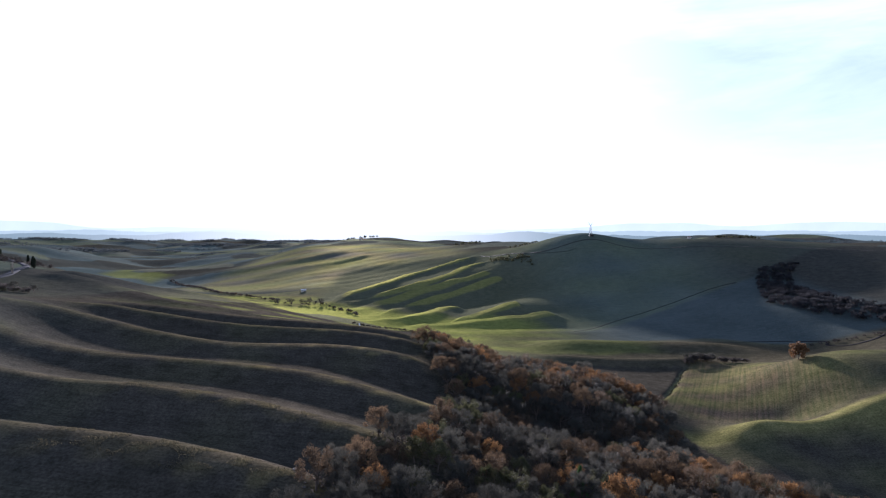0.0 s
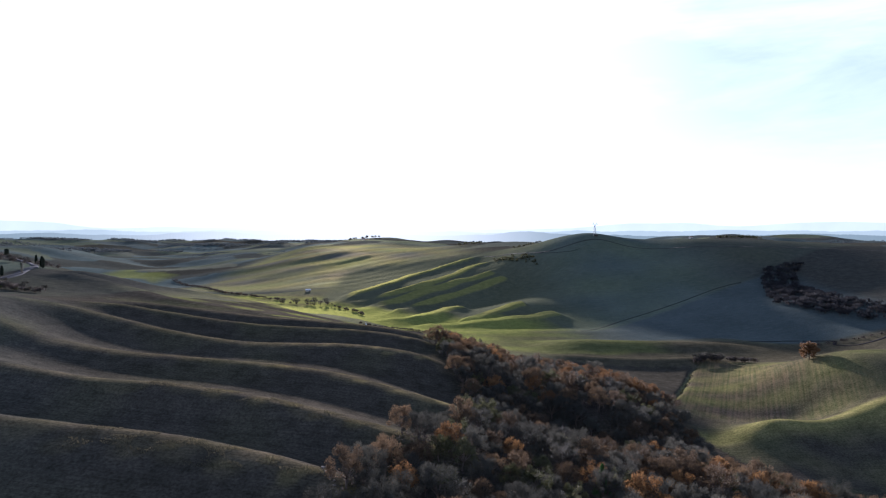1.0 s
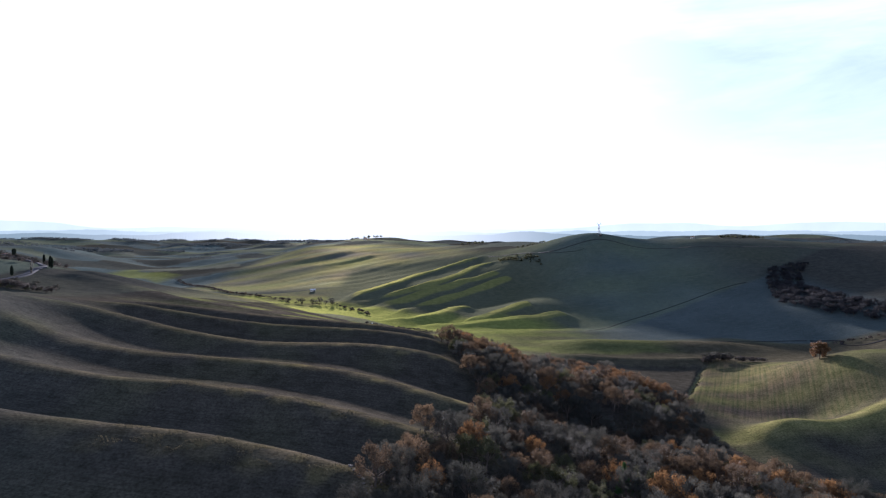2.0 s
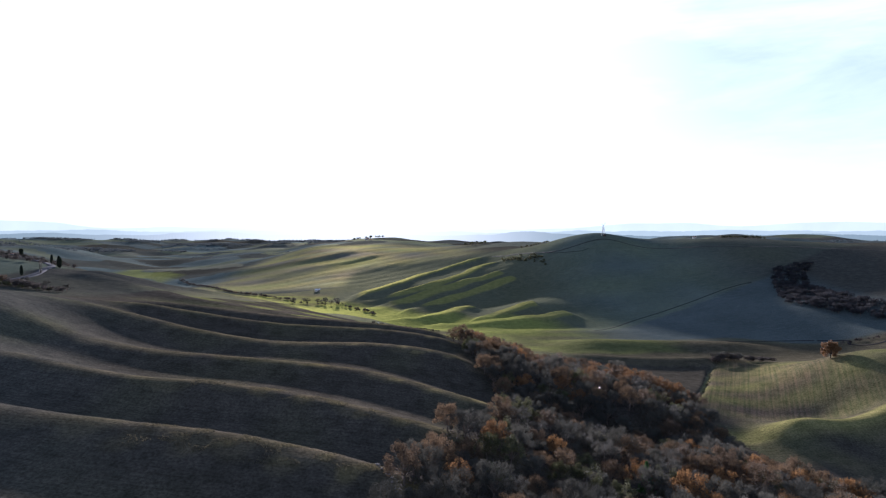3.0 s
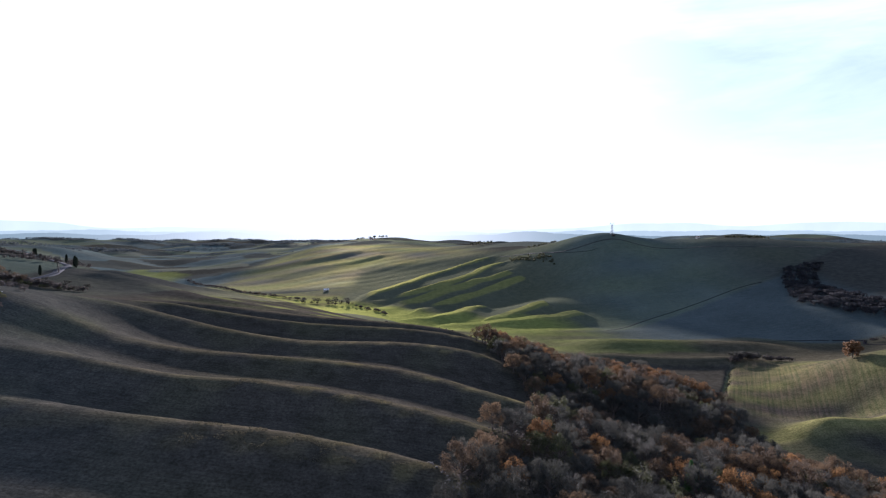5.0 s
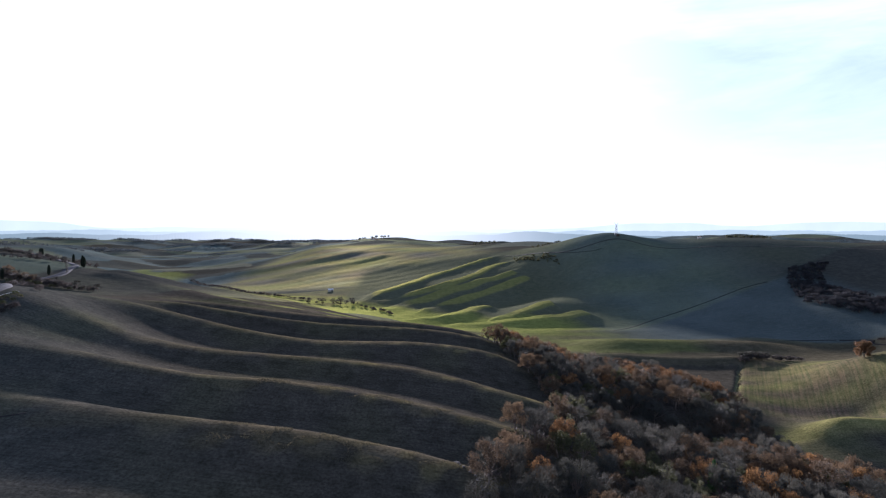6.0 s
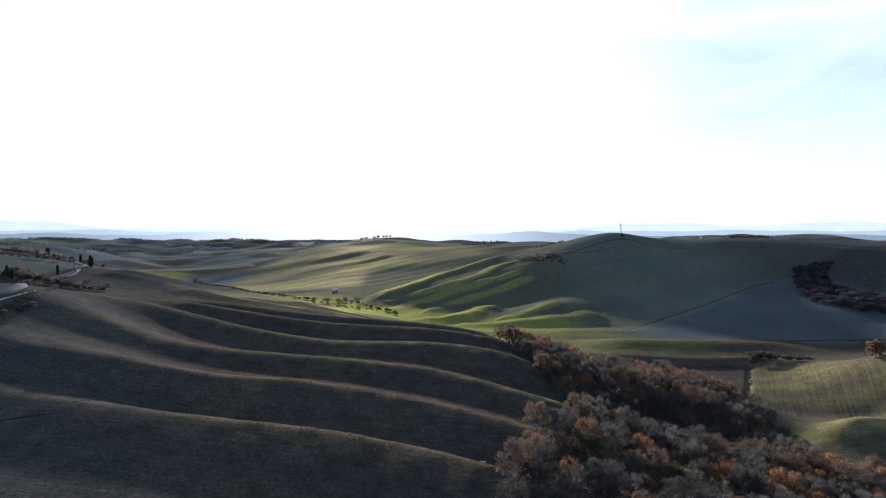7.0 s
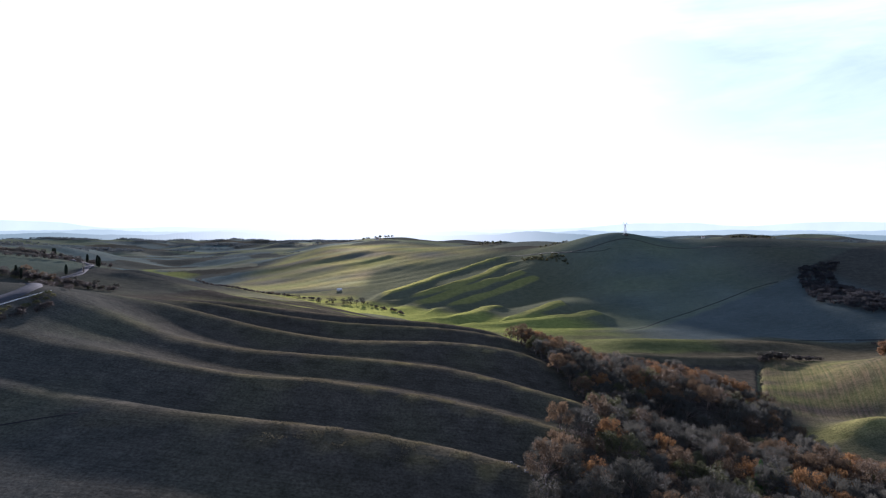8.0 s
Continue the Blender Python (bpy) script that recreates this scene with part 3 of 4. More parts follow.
def plant(kind, x, y, size=1.0, label="", group="", sink=0.2):
    """Stands a tree of that kind on the ground; the first of each shape is the one that was built."""
    t = PICK.choice(KINDS[kind])
    if t.name in FRESH:
        FRESH.discard(t.name)
        c = t
    else:
        c = copy_thing(t, Matrix())
    stand(c, x, y, PICK.uniform(0, 6.28), size * PICK.uniform(0.85, 1.15), sink)
    return tagged(c, label, group=group)


def plant_wood():
    rng = random.Random(3)
    spots = []
    for k in range(9000):
        x, y = rng.uniform(-45, 190), rng.uniform(112, 344)
        if inside(x, y, WOOD) and all((x - a) ** 2 + (y - b) ** 2 > 5.7 ** 2 for a, b in spots):
            spots.append((x, y))
    for x, y in spots:
        rim = y > 296 - 0.25 * x or x > 118 - 0.3 * (y - 225)
        tip = x < 15 and y > 300
        low = x > 36 and y < 212
        kind = rng.choices(["rust", "brown", "bare", "olive"], [1.5, 5, 1.0, 0.8] if tip else [4, 5, 1.5, 0.3] if rim else [1.4, 3.0, 5, 0.8] if low else [0.45, 2.0, 7, 0.9] if y > 190 else [0.2, 2.0, 7, 1.4])[0]
        plant(kind, x, y, rng.uniform(0.75, 1.1) * (1.15 if tip else 0.9 if x < 15 and 165 < y < 250 else 1.12 if low else 1.0), group="trees of the ravine wood")


plant_wood()
plant("bare", 80, 334, 1.15, "tall bare reddish tree above the wood's far edge", "trees of the ravine wood")


# ---- smaller parts ----
def part(name, shape, material, parent, label="", smooth=False):
    ob = new(name, shape.mesh(name, material, smooth))
    ob.parent = parent
    if label:
        tagged(ob, label)
    return ob


def box(shape, x0, y0, z0, x1, y1, z1):
    n = len(shape.v)
    shape.v += [Vector((x, y, z)) for z in (z0, z1) for x, y in ((x0, y0), (x1, y0), (x1, y1), (x0, y1))]
    shape.f += [tuple(n + k for k in q) for q in ((3, 2, 1, 0), (4, 5, 6, 7), (0, 1, 5, 4), (1, 2, 6, 5), (2, 3, 7, 6), (3, 0, 4, 7))]
    return shape


def boxes(*sizes):
    shape = Shape()
    for b in sizes:
        box(shape, *b)
    return shape


MAT_ASPHALT = plain("asphalt", (0.052, 0.055, 0.062), 0.85, 0.2, 2.0)
MAT_DITCH = plain("ditch_soil", (0.022, 0.021, 0.022), 1.0, 0.25, 2.0)
for rough_one in (MAT_ASPHALT, MAT_DITCH):
    rough_one.node_tree.nodes["Principled BSDF"].inputs["Specular IOR Level"].default_value = 0.01
MAT_DIRT = plain("worn_track", (0.03, 0.028, 0.026), 0.95, 0.25, 1.0)
MAT_WHITE = plain("white_paint", (0.8, 0.79, 0.76), 0.5, 0.06, 1.0)
MAT_PLASTER = plain("pale_plaster", (0.55, 0.48, 0.38), 0.85, 0.12, 1.0)
MAT_TILE = plain("roof_tiles", (0.30, 0.15, 0.09), 0.85, 0.25, 2.0)
MAT_SHUTTER = plain("dark_openings", (0.04, 0.04, 0.045), 0.4, 0.15, 2.0)
MAT_STEEL = plain("galvanised_steel", (0.20, 0.21, 0.22), 0.7, 0.12, 2.0, 0.3)
MAT_RAIL = plain("bright_zinc", (0.82, 0.82, 0.8), 0.32, 0.08, 1.0, 0.9)
MAT_STONE = plain("grey_stones", (0.11, 0.10, 0.088), 0.9, 0.25, 2.0)


# ---- cypresses ----
def cypress(seed, tall, wide, label):
    rng = random.Random(seed)
    wood, crown = Shape(), Shape()
    wood.tube([Vector((0, 0, -0.6)), Vector((0, 0, tall * 0.3)), Vector((0, 0, tall * 0.85))], [0.22, 0.17, 0.04], 6)
    for c in range(1500):
        h = rng.random() ** 0.85
        up = 0.10 + 0.88 * h
        girth = wide * min(1.0, 1.12 * (4 * up * (1 - up)) ** 0.45)
        a, r = rng.uniform(0, 6.283), girth * (0.55 + 0.45 * rng.random()) * (1 + 0.15 * math.sin(5 * h + 3 * seed))
        p = Vector((math.cos(a) * r, math.sin(a) * r, tall * (0.08 + 0.92 * h)))
        d = (Vector((math.cos(a) * 0.35, math.sin(a) * 0.35, 1)) + any_way(rng) * 0.3).normalized()
        crown.flake(p, d, d.orthogonal().normalized(), rng.uniform(0.3, 0.6), rng.uniform(0.10, 0.22))
    tree = tagged(new("cypress"), label, "cypress", "cypresses by the road")
    part("trunk", wood, MAT_BARK, tree, smooth=True)
    part("crown", crown, MAT_CYPRESS, tree)
    return tree


def at_cypress(px_x, y):
    """East of a tree that stands y metres ahead on the line of sight numbered px_x."""
    return -52 + (px_x - 784) / 1045.9 * (y + 2)


TALL = [cypress(k, 10.0, 1.25, "tall dark-green cypress beside the country road") for k in range(3)]
for k, (row, y, size) in enumerate([(172, 487, 0.95), (147, 441, 0.88), (116, 422, 0.75), (27, 392, 0.78), (36, 386, 0.68), (154, 530, 0.8)]):
    c = TALL[k] if k < 3 else copy_thing(TALL[k % 3], Matrix())
    stand(c, at_cypress(row, y), y, 1.3 * k, size, 0.1)
stand(cypress(12, 8.8, 1.15, "slim dark-green cypress paired with a taller one by the road"), -334.5, 483, 0.7, 1, 0.1)
stand(cypress(9, 7.0, 2.1, "stout rounded cypress above a green field"), -432, 575, 0, 1, 0.1)
stand(cypress(11, 4.5, 0.9, "young slim cypress above a green field"), at_cypress(78, 500), 500, 0, 1, 0.1)

# ---- lone oak on the stubble crest ----
lone = broad_tree("oak_tree", 77, 9.3, 5.4, 8500, 700, 0.26, MAT_RUST, "lone round oak with rust-brown leaves on a grassy crest", -0.75, 60)
stand(lone, 201.5, 333, 0.4, 1.0, 0.1)


# ---- roads ----
def ribbon(name, line, width, material, label, lift=0.25):
    """A strip that follows the ground along a line, with a thickness of its own."""
    pts = [Vector((x, y, 0)) for x, y in line]
    fine = []
    for i in range(len(pts) - 1):
        p0, p1, p2, p3 = pts[max(i - 1, 0)], pts[i], pts[i + 1], pts[min(i + 2, len(pts) - 1)]
        n = max(4, int((p2 - p1).length / 3))
        for k in range(n):
            t = k / n
            fine.append(0.5 * ((2 * p1) + (p2 - p0) * t + (2 * p0 - 5 * p1 + 4 * p2 - p3) * t * t + (3 * p1 - p0 - 3 * p2 + p3) * t ** 3))
    shape = Shape()
    for i, p in enumerate(fine):
        d = (fine[min(i + 1, len(fine) - 1)] - fine[max(i - 1, 0)]).normalized()
        side = Vector((-d.y, d.x, 0)) * width / 2
        mid = ground_z(p.x, p.y)
        for q, dz in ((p + side * 1.15, -1.2), (p + side, 0), (p - side, 0), (p - side * 1.15, -1.2)):
            shape.v.append(Vector((q.x, q.y, max(mid, ground_z(q.x, q.y)) + lift + dz)))
    for i in range(len(fine) - 1):
        for k in range(3):
            a = 4 * i + k
            shape.f.append((a, a + 1, a + 5, a + 4))
    return tagged(new(name, shape.mesh(name, material, True)), label, "road", kind="structure"), fine


ribbon("road", [(-222, 120), (-213, 168), (-208.8, 202), (-211, 224), (-226, 248), (-266, 289), (-300, 340), (-314, 390), (-320, 430), (-334, 464), (-346, 490), (-380, 524), (-436, 562), (-540, 620)],
       5.0, MAT_ASPHALT, "grey asphalt country road winding up the hill")
ribbon("farm_track", [(64, 1010), (100, 950), (135, 896), (180, 871), (262, 866), (338, 851), (409, 829), (479, 814), (600, 790)], 2.0, MAT_DIRT, "dark earth track below the hilltop", 0.04)
ribbon("field_track", [(127, 571), (172, 608), (217, 637), (266, 664), (316, 692), (352, 706)], 1.5, MAT_DITCH, "dark ditch track between two ploughed fields", 0.05)

ribbon("boundary_ditch", [(150, 523), (188, 521), (231, 515), (270, 509), (300, 501)], 1.8, MAT_DITCH, "dark drainage ditch below the ploughed hill", 0.05)
ribbon("eroded_gully", [(300, 500), (318, 489), (312, 476), (321, 466), (345, 471), (372, 484), (420, 496)], 2.6, MAT_DITCH, "dark eroded gully in the shaded field", 0.05)
ribbon("orchard_bank", [(123, 913), (148, 879), (177, 855), (193, 853)], 0.9, MAT_DITCH, "dark bank between the orchard and the shaded hillside", 0.05)
ribbon("wheel_track", [(-160, 127), (-153, 131), (-146, 135), (-138, 139)], 0.5, MAT_DITCH, "dark wheel track across the ploughed soil", 0.03)


def guard_rail():
    """Bright steel rail on posts along the outer edge of the bend."""
    rail = tagged(new("guard_rail"), "bright galvanised steel guard rail along the road bend", "guard rail")
    line = [Vector((x, y, 0)) for x, y in ((-207.5, 160), (-205.2, 180), (-204.2, 195), (-203.8, 208), (-202.5, 217), (-202.2, 224))]
    beam = Shape()
    for a, b in zip(line, line[1:]):
        n = 4
        for k in range(n):
            p, q = a.lerp(b, k / n), a.lerp(b, (k + 1) / n)
            p.z, q.z = ground_z(p.x, p.y) + 0.75, ground_z(q.x, q.y) + 0.75
            i = len(beam.v)
            off = Vector((0.06, 0, 0))
            for z in (-0.15, 0.15):
                beam.v += [p - off + Vector((0, 0, z)), p + off + Vector((0, 0, z)), q + off + Vector((0, 0, z)), q - off + Vector((0, 0, z))]
            beam.f += [(i + 3, i + 2, i + 1, i), (i + 4, i + 5, i + 6, i + 7), (i, i + 1, i + 5, i + 4), (i + 1, i + 2, i + 6, i + 5), (i + 2, i + 3, i + 7, i + 6), (i + 3, i, i + 4, i + 7)]
            if k % 2 == 0:
                post = part("post", boxes((-0.06, -0.06, -0.6, 0.06, 0.06, 0.75)), MAT_STEEL, rail)
                post.location = (p.x - 0.13, p.y, ground_z(p.x, p.y))
    part("beam", beam, MAT_RAIL, rail)


guard_rail()


# ---- lattice pylon ----
def pylon():
    tower = tagged(new("power_pylon"), "grey steel lattice pylon with two raised arms on the hilltop", "pylon")
    tall, foot, neck = 15.0, 2.2, 0.6
    rings = [(foot + (neck - foot) * k / 6, tall * k / 6) for k in range(7)]
    corner = lambda r, z, k: Vector((r * (1, 1, -1, -1)[k], r * (1, -1, -1, 1)[k], z))
    for k in range(4):
        leg = Shape()
        leg.tube([corner(foot, -0.5, k), corner(neck, tall, k)], [0.16, 0.11], 4)
        part("leg", leg, MAT_STEEL, tower)
    for (r0, z0), (r1, z1) in zip(rings, rings[1:]):
        for k in range(4):
            brace = Shape()
            brace.tube([corner(r0, z0, k), corner(r1, z1, (k + 1) % 4)], [0.07, 0.07], 3)
            brace.tube([corner(r0, z0, (k + 1) % 4), corner(r1, z1, k)], [0.07, 0.07], 3)
            part("brace", brace, MAT_STEEL, tower)
    for side in (-1, 1):
        arm = Shape()
        tip = Vector((side * 3.2, 0, tall + 5.5))
        for k in range(4):
            arm.tube([corner(neck, tall, k), tip], [0.12, 0.06], 3)
        arm.tube([Vector((side * 1.4, 0, tall + 1.6)), Vector((side * 4.2, 0, tall + 3.0))], [0.08, 0.06], 3)
        part("arm", arm, MAT_STEEL, tower)
        glass = Shape()
        glass.tube([Vector((side * 4.1, 0, tall + 2.9)), Vector((side * 4.1, 0, tall + 1.5))], [0.12, 0.12], 5)
        part("insulator", glass, MAT_SHUTTER, tower)
    tower.location = (219, 878, ground_z(219, 878))


pylon()


# ---- houses ----
def house(x, y, turn, long, deep, tall, label, name="farmhouse"):
    h = tagged(new(name), label, "house")
    wall = Shape()
    box(wall, -long / 2, -deep / 2, -3, long / 2, deep / 2, tall)
    n = len(wall.v)
    top = tall + deep * 0.22
    for sx in (-1, 1):
        i = len(wall.v)
        wall.v += [Vector((sx * long / 2, -deep / 2, tall)), Vector((sx * long / 2, deep / 2, tall)), Vector((sx * long / 2, 0, top))]
        wall.f.append((i, i + 1, i + 2))
    part("wall", wall, MAT_PLASTER, h)
    roof = Shape()
    for sy in (-1, 1):
        i = len(roof.v)
        eave, e, t = sy * (deep / 2 + 0.5), tall - 0.2, top + 0.05
        a = long / 2 + 0.4
        roof.v += [Vector((-a, eave, e)), Vector((a, eave, e)), Vector((a, 0, t)), Vector((-a, 0, t)),
                   Vector((-a, eave, e + 0.3)), Vector((a, eave, e + 0.3)), Vector((a, 0, t + 0.3)), Vector((-a, 0, t + 0.3))]
        roof.f += [tuple(i + k for k in q) for q in ((3, 2, 1, 0), (4, 5, 6, 7), (0, 1, 5, 4), (1, 2, 6, 5), (2, 3, 7, 6), (3, 0, 4, 7))]
    part("roof", roof, MAT_RAIL if name == "field_shed" else MAT_TILE, h)
    count = max(2, int(long / 3.5))
    for level in range(max(1, int(tall / 3))):
        for k in range(count):
            cx = -long / 2 + long * (k + 0.5) / count
            z = 1.2 + 2.9 * level
            if level == 0 and k == count // 2:
                part("door", boxes((cx - 0.6, -deep / 2 - 0.06, 0, cx + 0.6, -deep / 2 + 0.1, 2.1)), MAT_SHUTTER, h)
            else:
                part("window", boxes((cx - 0.5, -deep / 2 - 0.05, z, cx + 0.5, -deep / 2 + 0.1, z + 1.3)), MAT_SHUTTER, h)
    part("chimney", boxes((long * 0.2, -0.4, top - 0.6, long * 0.2 + 0.8, 0.4, top + 1.0)), MAT_PLASTER, h)
    h.matrix_basis = pose(x, y, ground_z(x, y), 0, 0, turn)
    return h


house(-515, 610, 12, 18, 8, 5.5, "long pale farmhouse with tiled roof beside the hilltop hedge")
house(-478, 622, -8, 10, 7, 4.5, "small pale farm building beside the hilltop hedge")
house(-204, 862, 25, 7, 4, 2.4, "small stone shed with bright metal roof in the valley", "field_shed")
for x, y, turn, long, deep, tall in ((-250, 1890, 10, 14, 9, 7), (-268, 1930, 60, 12, 8, 6), (-228, 1910, -20, 9, 7, 5)):
    house(x, y, turn, long, deep, tall, "white country house on a distant wooded hill")
for x, y, turn, long, deep, tall in ((1640, 2560, 10, 16, 10, 8), (1672, 2590, 40, 12, 9, 9), (1700, 2570, -10, 18, 9, 7), (1610, 2600, 20, 11, 8, 7), (1660, 2600, 0, 6, 6, 17)):
    house(x, y, turn, long, deep, tall, "pale house in a distant hill village", "village_house")
house(928, 2228, 15, 12, 8, 7, "small house on the far skyline among trees")

# ---- hedges, bushes and field trees ----
HR = random.Random(29)


def row(kind, a, b, count, size, label, group, spread=2.0):
    for k in range(count):
        t = (k + HR.uniform(0.1, 0.9)) / count
        plant(kind, a[0] + (b[0] - a[0]) * t + HR.uniform(-spread, spread), a[1] + (b[1] - a[1]) * t + HR.uniform(-spread, spread), size * HR.uniform(0.7, 1.25), label, group)


row("bare", (167, 403), (186, 404), 9, 0.6, "reddish bare tree beside the stubble field", "trees beyond the stubble field", 3)
row("bush", (165, 402), (210, 406), 30, 1.0, "reddish-brown leafless bush beside the stubble field", "hedge beyond the stubble field", 3)
row("bush", (-92, 600), (-24, 556), 44, 0.6, "low dark hedge bush above the green valley", "hedge above the valley", 1.2)
row("bare", (-215, 742), (-150, 752), 7, 0.85, "bare winter tree standing by the valley stream", "trees by the valley stream", 6)
row("bush", (-215, 738), (-140, 745), 10, 1.0, "brown bush by the valley stream", "bushes by the valley stream", 4)
for a, b, count in (((-540, 1165), (-455, 1050), 34), ((-455, 1050), (-387, 952), 34), ((-387, 952), (-327, 867), 34), ((-327, 867), (-262, 812), 26), ((-262, 812), (-212, 772), 16), ((-140, 738), (-95, 674), 24)):
    row("stream", a, b, count, 0.9, "bare brown hedge bush along the valley stream", "hedge along the valley stream", 3.2)
row("brown", (-330, 864), (-255, 808), 6, 0.45, "small half-bare tree in the stream hedge", "trees in the stream hedge", 3)
row("brown", (-350, 402), (-300, 384), 12, 0.6, "brown leafless tree along the road bank", "trees along the road bank", 6)
row("bare", (-345, 398), (-262, 372), 18, 0.5, "small bare tree along the road bank", "trees along the road bank", 5)
row("thorn", (-350, 390), (-270, 366), 16, 1.0, "olive-brown bush along the road bank", "bushes along the road bank", 4)
row("bare", (-470, 520), (-352, 525), 20, 0.5, "small reddish bare tree above a green field", "trees above the green field", 6)
row("bush", (-430, 470), (-345, 505), 18, 1.1, "reddish bare hedge bush above a green field", "hedge above the green field", 3)
row("bare", (-560, 600), (-440, 560), 10, 0.55, "small bare tree near the farmhouse", "trees near the farmhouse", 8)
row("thorn", (-200.5, 178), (-199.5, 222), 22, 0.55, "scrubby bush on the bank below the road", "scrub below the road", 1.8)
row("bush", (-197.5, 172), (-195, 214), 20, 0.6, "dry brown scrub on the bank below the road", "scrub below the road", 1.6)
row("thorn", (127, 328), (158, 386), 7, 0.4, "low thorny bush along a field gully", "bushes along the field gully", 0.8)
row("bush", (300, 478), (362, 480), 12, 0.8, "dark thorny bush along an eroded gully", "bushes along the gully", 4)
row("olive", (24, 1262), (78, 1258), 9, 0.8, "round dark tree on the skyline", "trees on the skyline", 3)
row("olive", (117, 1006), (162, 1000), 18, 0.5, "dark round tree in a plantation on the ridge", "plantation on the ridge", 6)
row("bush", (219, 874), (222, 876), 3, 0.9, "dark bush at the foot of the pylon", "bushes at the pylon", 1.5)
row("olive", (930, 2012), (1064, 1990), 24, 1.3, "dark tree in a row on the far skyline", "far skyline trees", 6)
row("olive", (-330, 2040), (-235, 2050), 14, 1.1, "tall dark tree on a distant hilltop", "trees on the distant hilltop", 12)
for k in range(80):
    hx = HR.uniform(76, 130)
    plant("orchard", hx, HR.uniform(922, 962) - 1.2 * (hx - 76), 0.9, "small grey-green orchard tree on the hillside", "orchard on the hillside")
THICKET = [(332, 602), (340, 568), (355, 538), (370, 513), (388, 486), (540, 440), (540, 490), (430, 522), (408, 546), (398, 575), (396, 600), (402, 650), (416, 708), (452, 748), (398, 744), (364, 684)]
# twigs darkened in their colour for the hillside's shade
MAT_SHADE = leaf_material("shaded_thicket_twigs", (0.026, 0.026, 0.029), (0.045, 0.045, 0.047))
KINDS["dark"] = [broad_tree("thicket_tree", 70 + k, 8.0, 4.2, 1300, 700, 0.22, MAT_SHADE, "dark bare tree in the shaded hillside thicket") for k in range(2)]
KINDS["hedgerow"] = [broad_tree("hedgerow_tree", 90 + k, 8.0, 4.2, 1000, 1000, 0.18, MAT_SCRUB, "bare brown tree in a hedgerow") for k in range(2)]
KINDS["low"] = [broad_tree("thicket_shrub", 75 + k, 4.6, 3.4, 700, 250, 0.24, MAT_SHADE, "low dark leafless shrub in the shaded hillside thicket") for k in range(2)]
FRESH |= {t.name for t in KINDS["dark"] + KINDS["hedgerow"] + KINDS["low"]}
taken = []
for k in range(9000):
    x, y = HR.uniform(315, 560), HR.uniform(430, 770)
    if len(taken) < 295 and inside(x, y, THICKET) and all((x - a) ** 2 + (y - b) ** 2 > 4.6 ** 2 for a, b in taken):
        taken.append((x, y))
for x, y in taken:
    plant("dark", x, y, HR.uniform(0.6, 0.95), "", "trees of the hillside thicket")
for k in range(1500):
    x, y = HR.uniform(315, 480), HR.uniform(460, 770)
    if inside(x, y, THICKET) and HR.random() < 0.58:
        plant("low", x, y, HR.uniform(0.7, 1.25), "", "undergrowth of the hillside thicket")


def hedge_line(a, b, count, size, label, group):
    for k in range(count):
        t = (k + HR.random()) / count
        plant("hedgerow", a[0] + (b[0] - a[0]) * t + HR.uniform(-3, 3), a[1] + (b[1] - a[1]) * t + HR.uniform(-3, 3), size * HR.uniform(0.6, 1.2), label, group)


hedge_line((-372, 402), (-258, 366), 70, 0.6, "dark leafless tree along the road bank", "dark trees along the road bank")
hedge_line((-296, 383), (-286, 376), 4, 0.55, "small bare tree beside the road bank", "dark trees along the road bank")
hedge_line((-500, 530), (-345, 522), 80, 0.5, "dark leafless tree above the green meadow", "dark trees above the meadow")
hedge_line((-206, 238), (-290, 330), 24, 0.4, "dark bush beyond the road bend", "dark bushes beyond the bend")


def bale(x, y):
    """A wrapped round bale lying on its side."""
    wrap = Shape()
    turn = Vector((0.8, 0.6, 0))
    mid = Vector((x, y, ground_z(x, y) + 0.65))
    wrap.tube([mid - turn * 0.6, mid - turn * 0.55, mid + turn * 0.55, mid + turn * 0.6], [0.5, 0.7, 0.7, 0.5], 14)
    wrap.f.append(tuple(range(13, -1, -1)))
    tagged(new("wrapped_bale", wrap.mesh("wrapped_bale", MAT_WHITE, False)), "small white-wrapped round bale beside a hedge", "bale", "bales beside the hedge")


bale(-86, 603)
bale(-83, 585)


# ---- conifer, stones and scrap in the ravine ----
def conifer():
    rng = random.Random(5)
    wood, crown = Shape(), Shape()
    wood.tube([Vector((0, 0, -0.5)), Vector((0, 0, 8.5))], [0.2, 0.03], 6)
    for c in range(3000):
        h = rng.random() ** 1.2
        tier = 0.6 + 0.4 * abs(math.sin(h * 22))
        a, r = rng.uniform(0, 6.283), 2.7 * (1 - h) * tier * rng.random() ** 0.5 + 0.05
        p = Vector((math.cos(a) * r, math.sin(a) * r, 0.8 + 7.8 * h - 0.2 * r))
        d = (Vector((math.cos(a), math.sin(a), -0.25)) + any_way(rng) * 0.3).normalized()
        crown.flake(p, d, d.orthogonal().normalized(), rng.uniform(0.18, 0.4), 0.11)
    tree = tagged(new("fir_tree"), "fresh green young fir among bare trees", "fir")
    part("trunk", wood, MAT_BARK, tree, smooth=True)
    part("crown", crown, leaf_material("fir_needles", (0.03, 0.075, 0.02), (0.06, 0.13, 0.035)), tree)
    stand(tree, 38.5, 164.4, 0, 1.1, -0.5)


conifer()


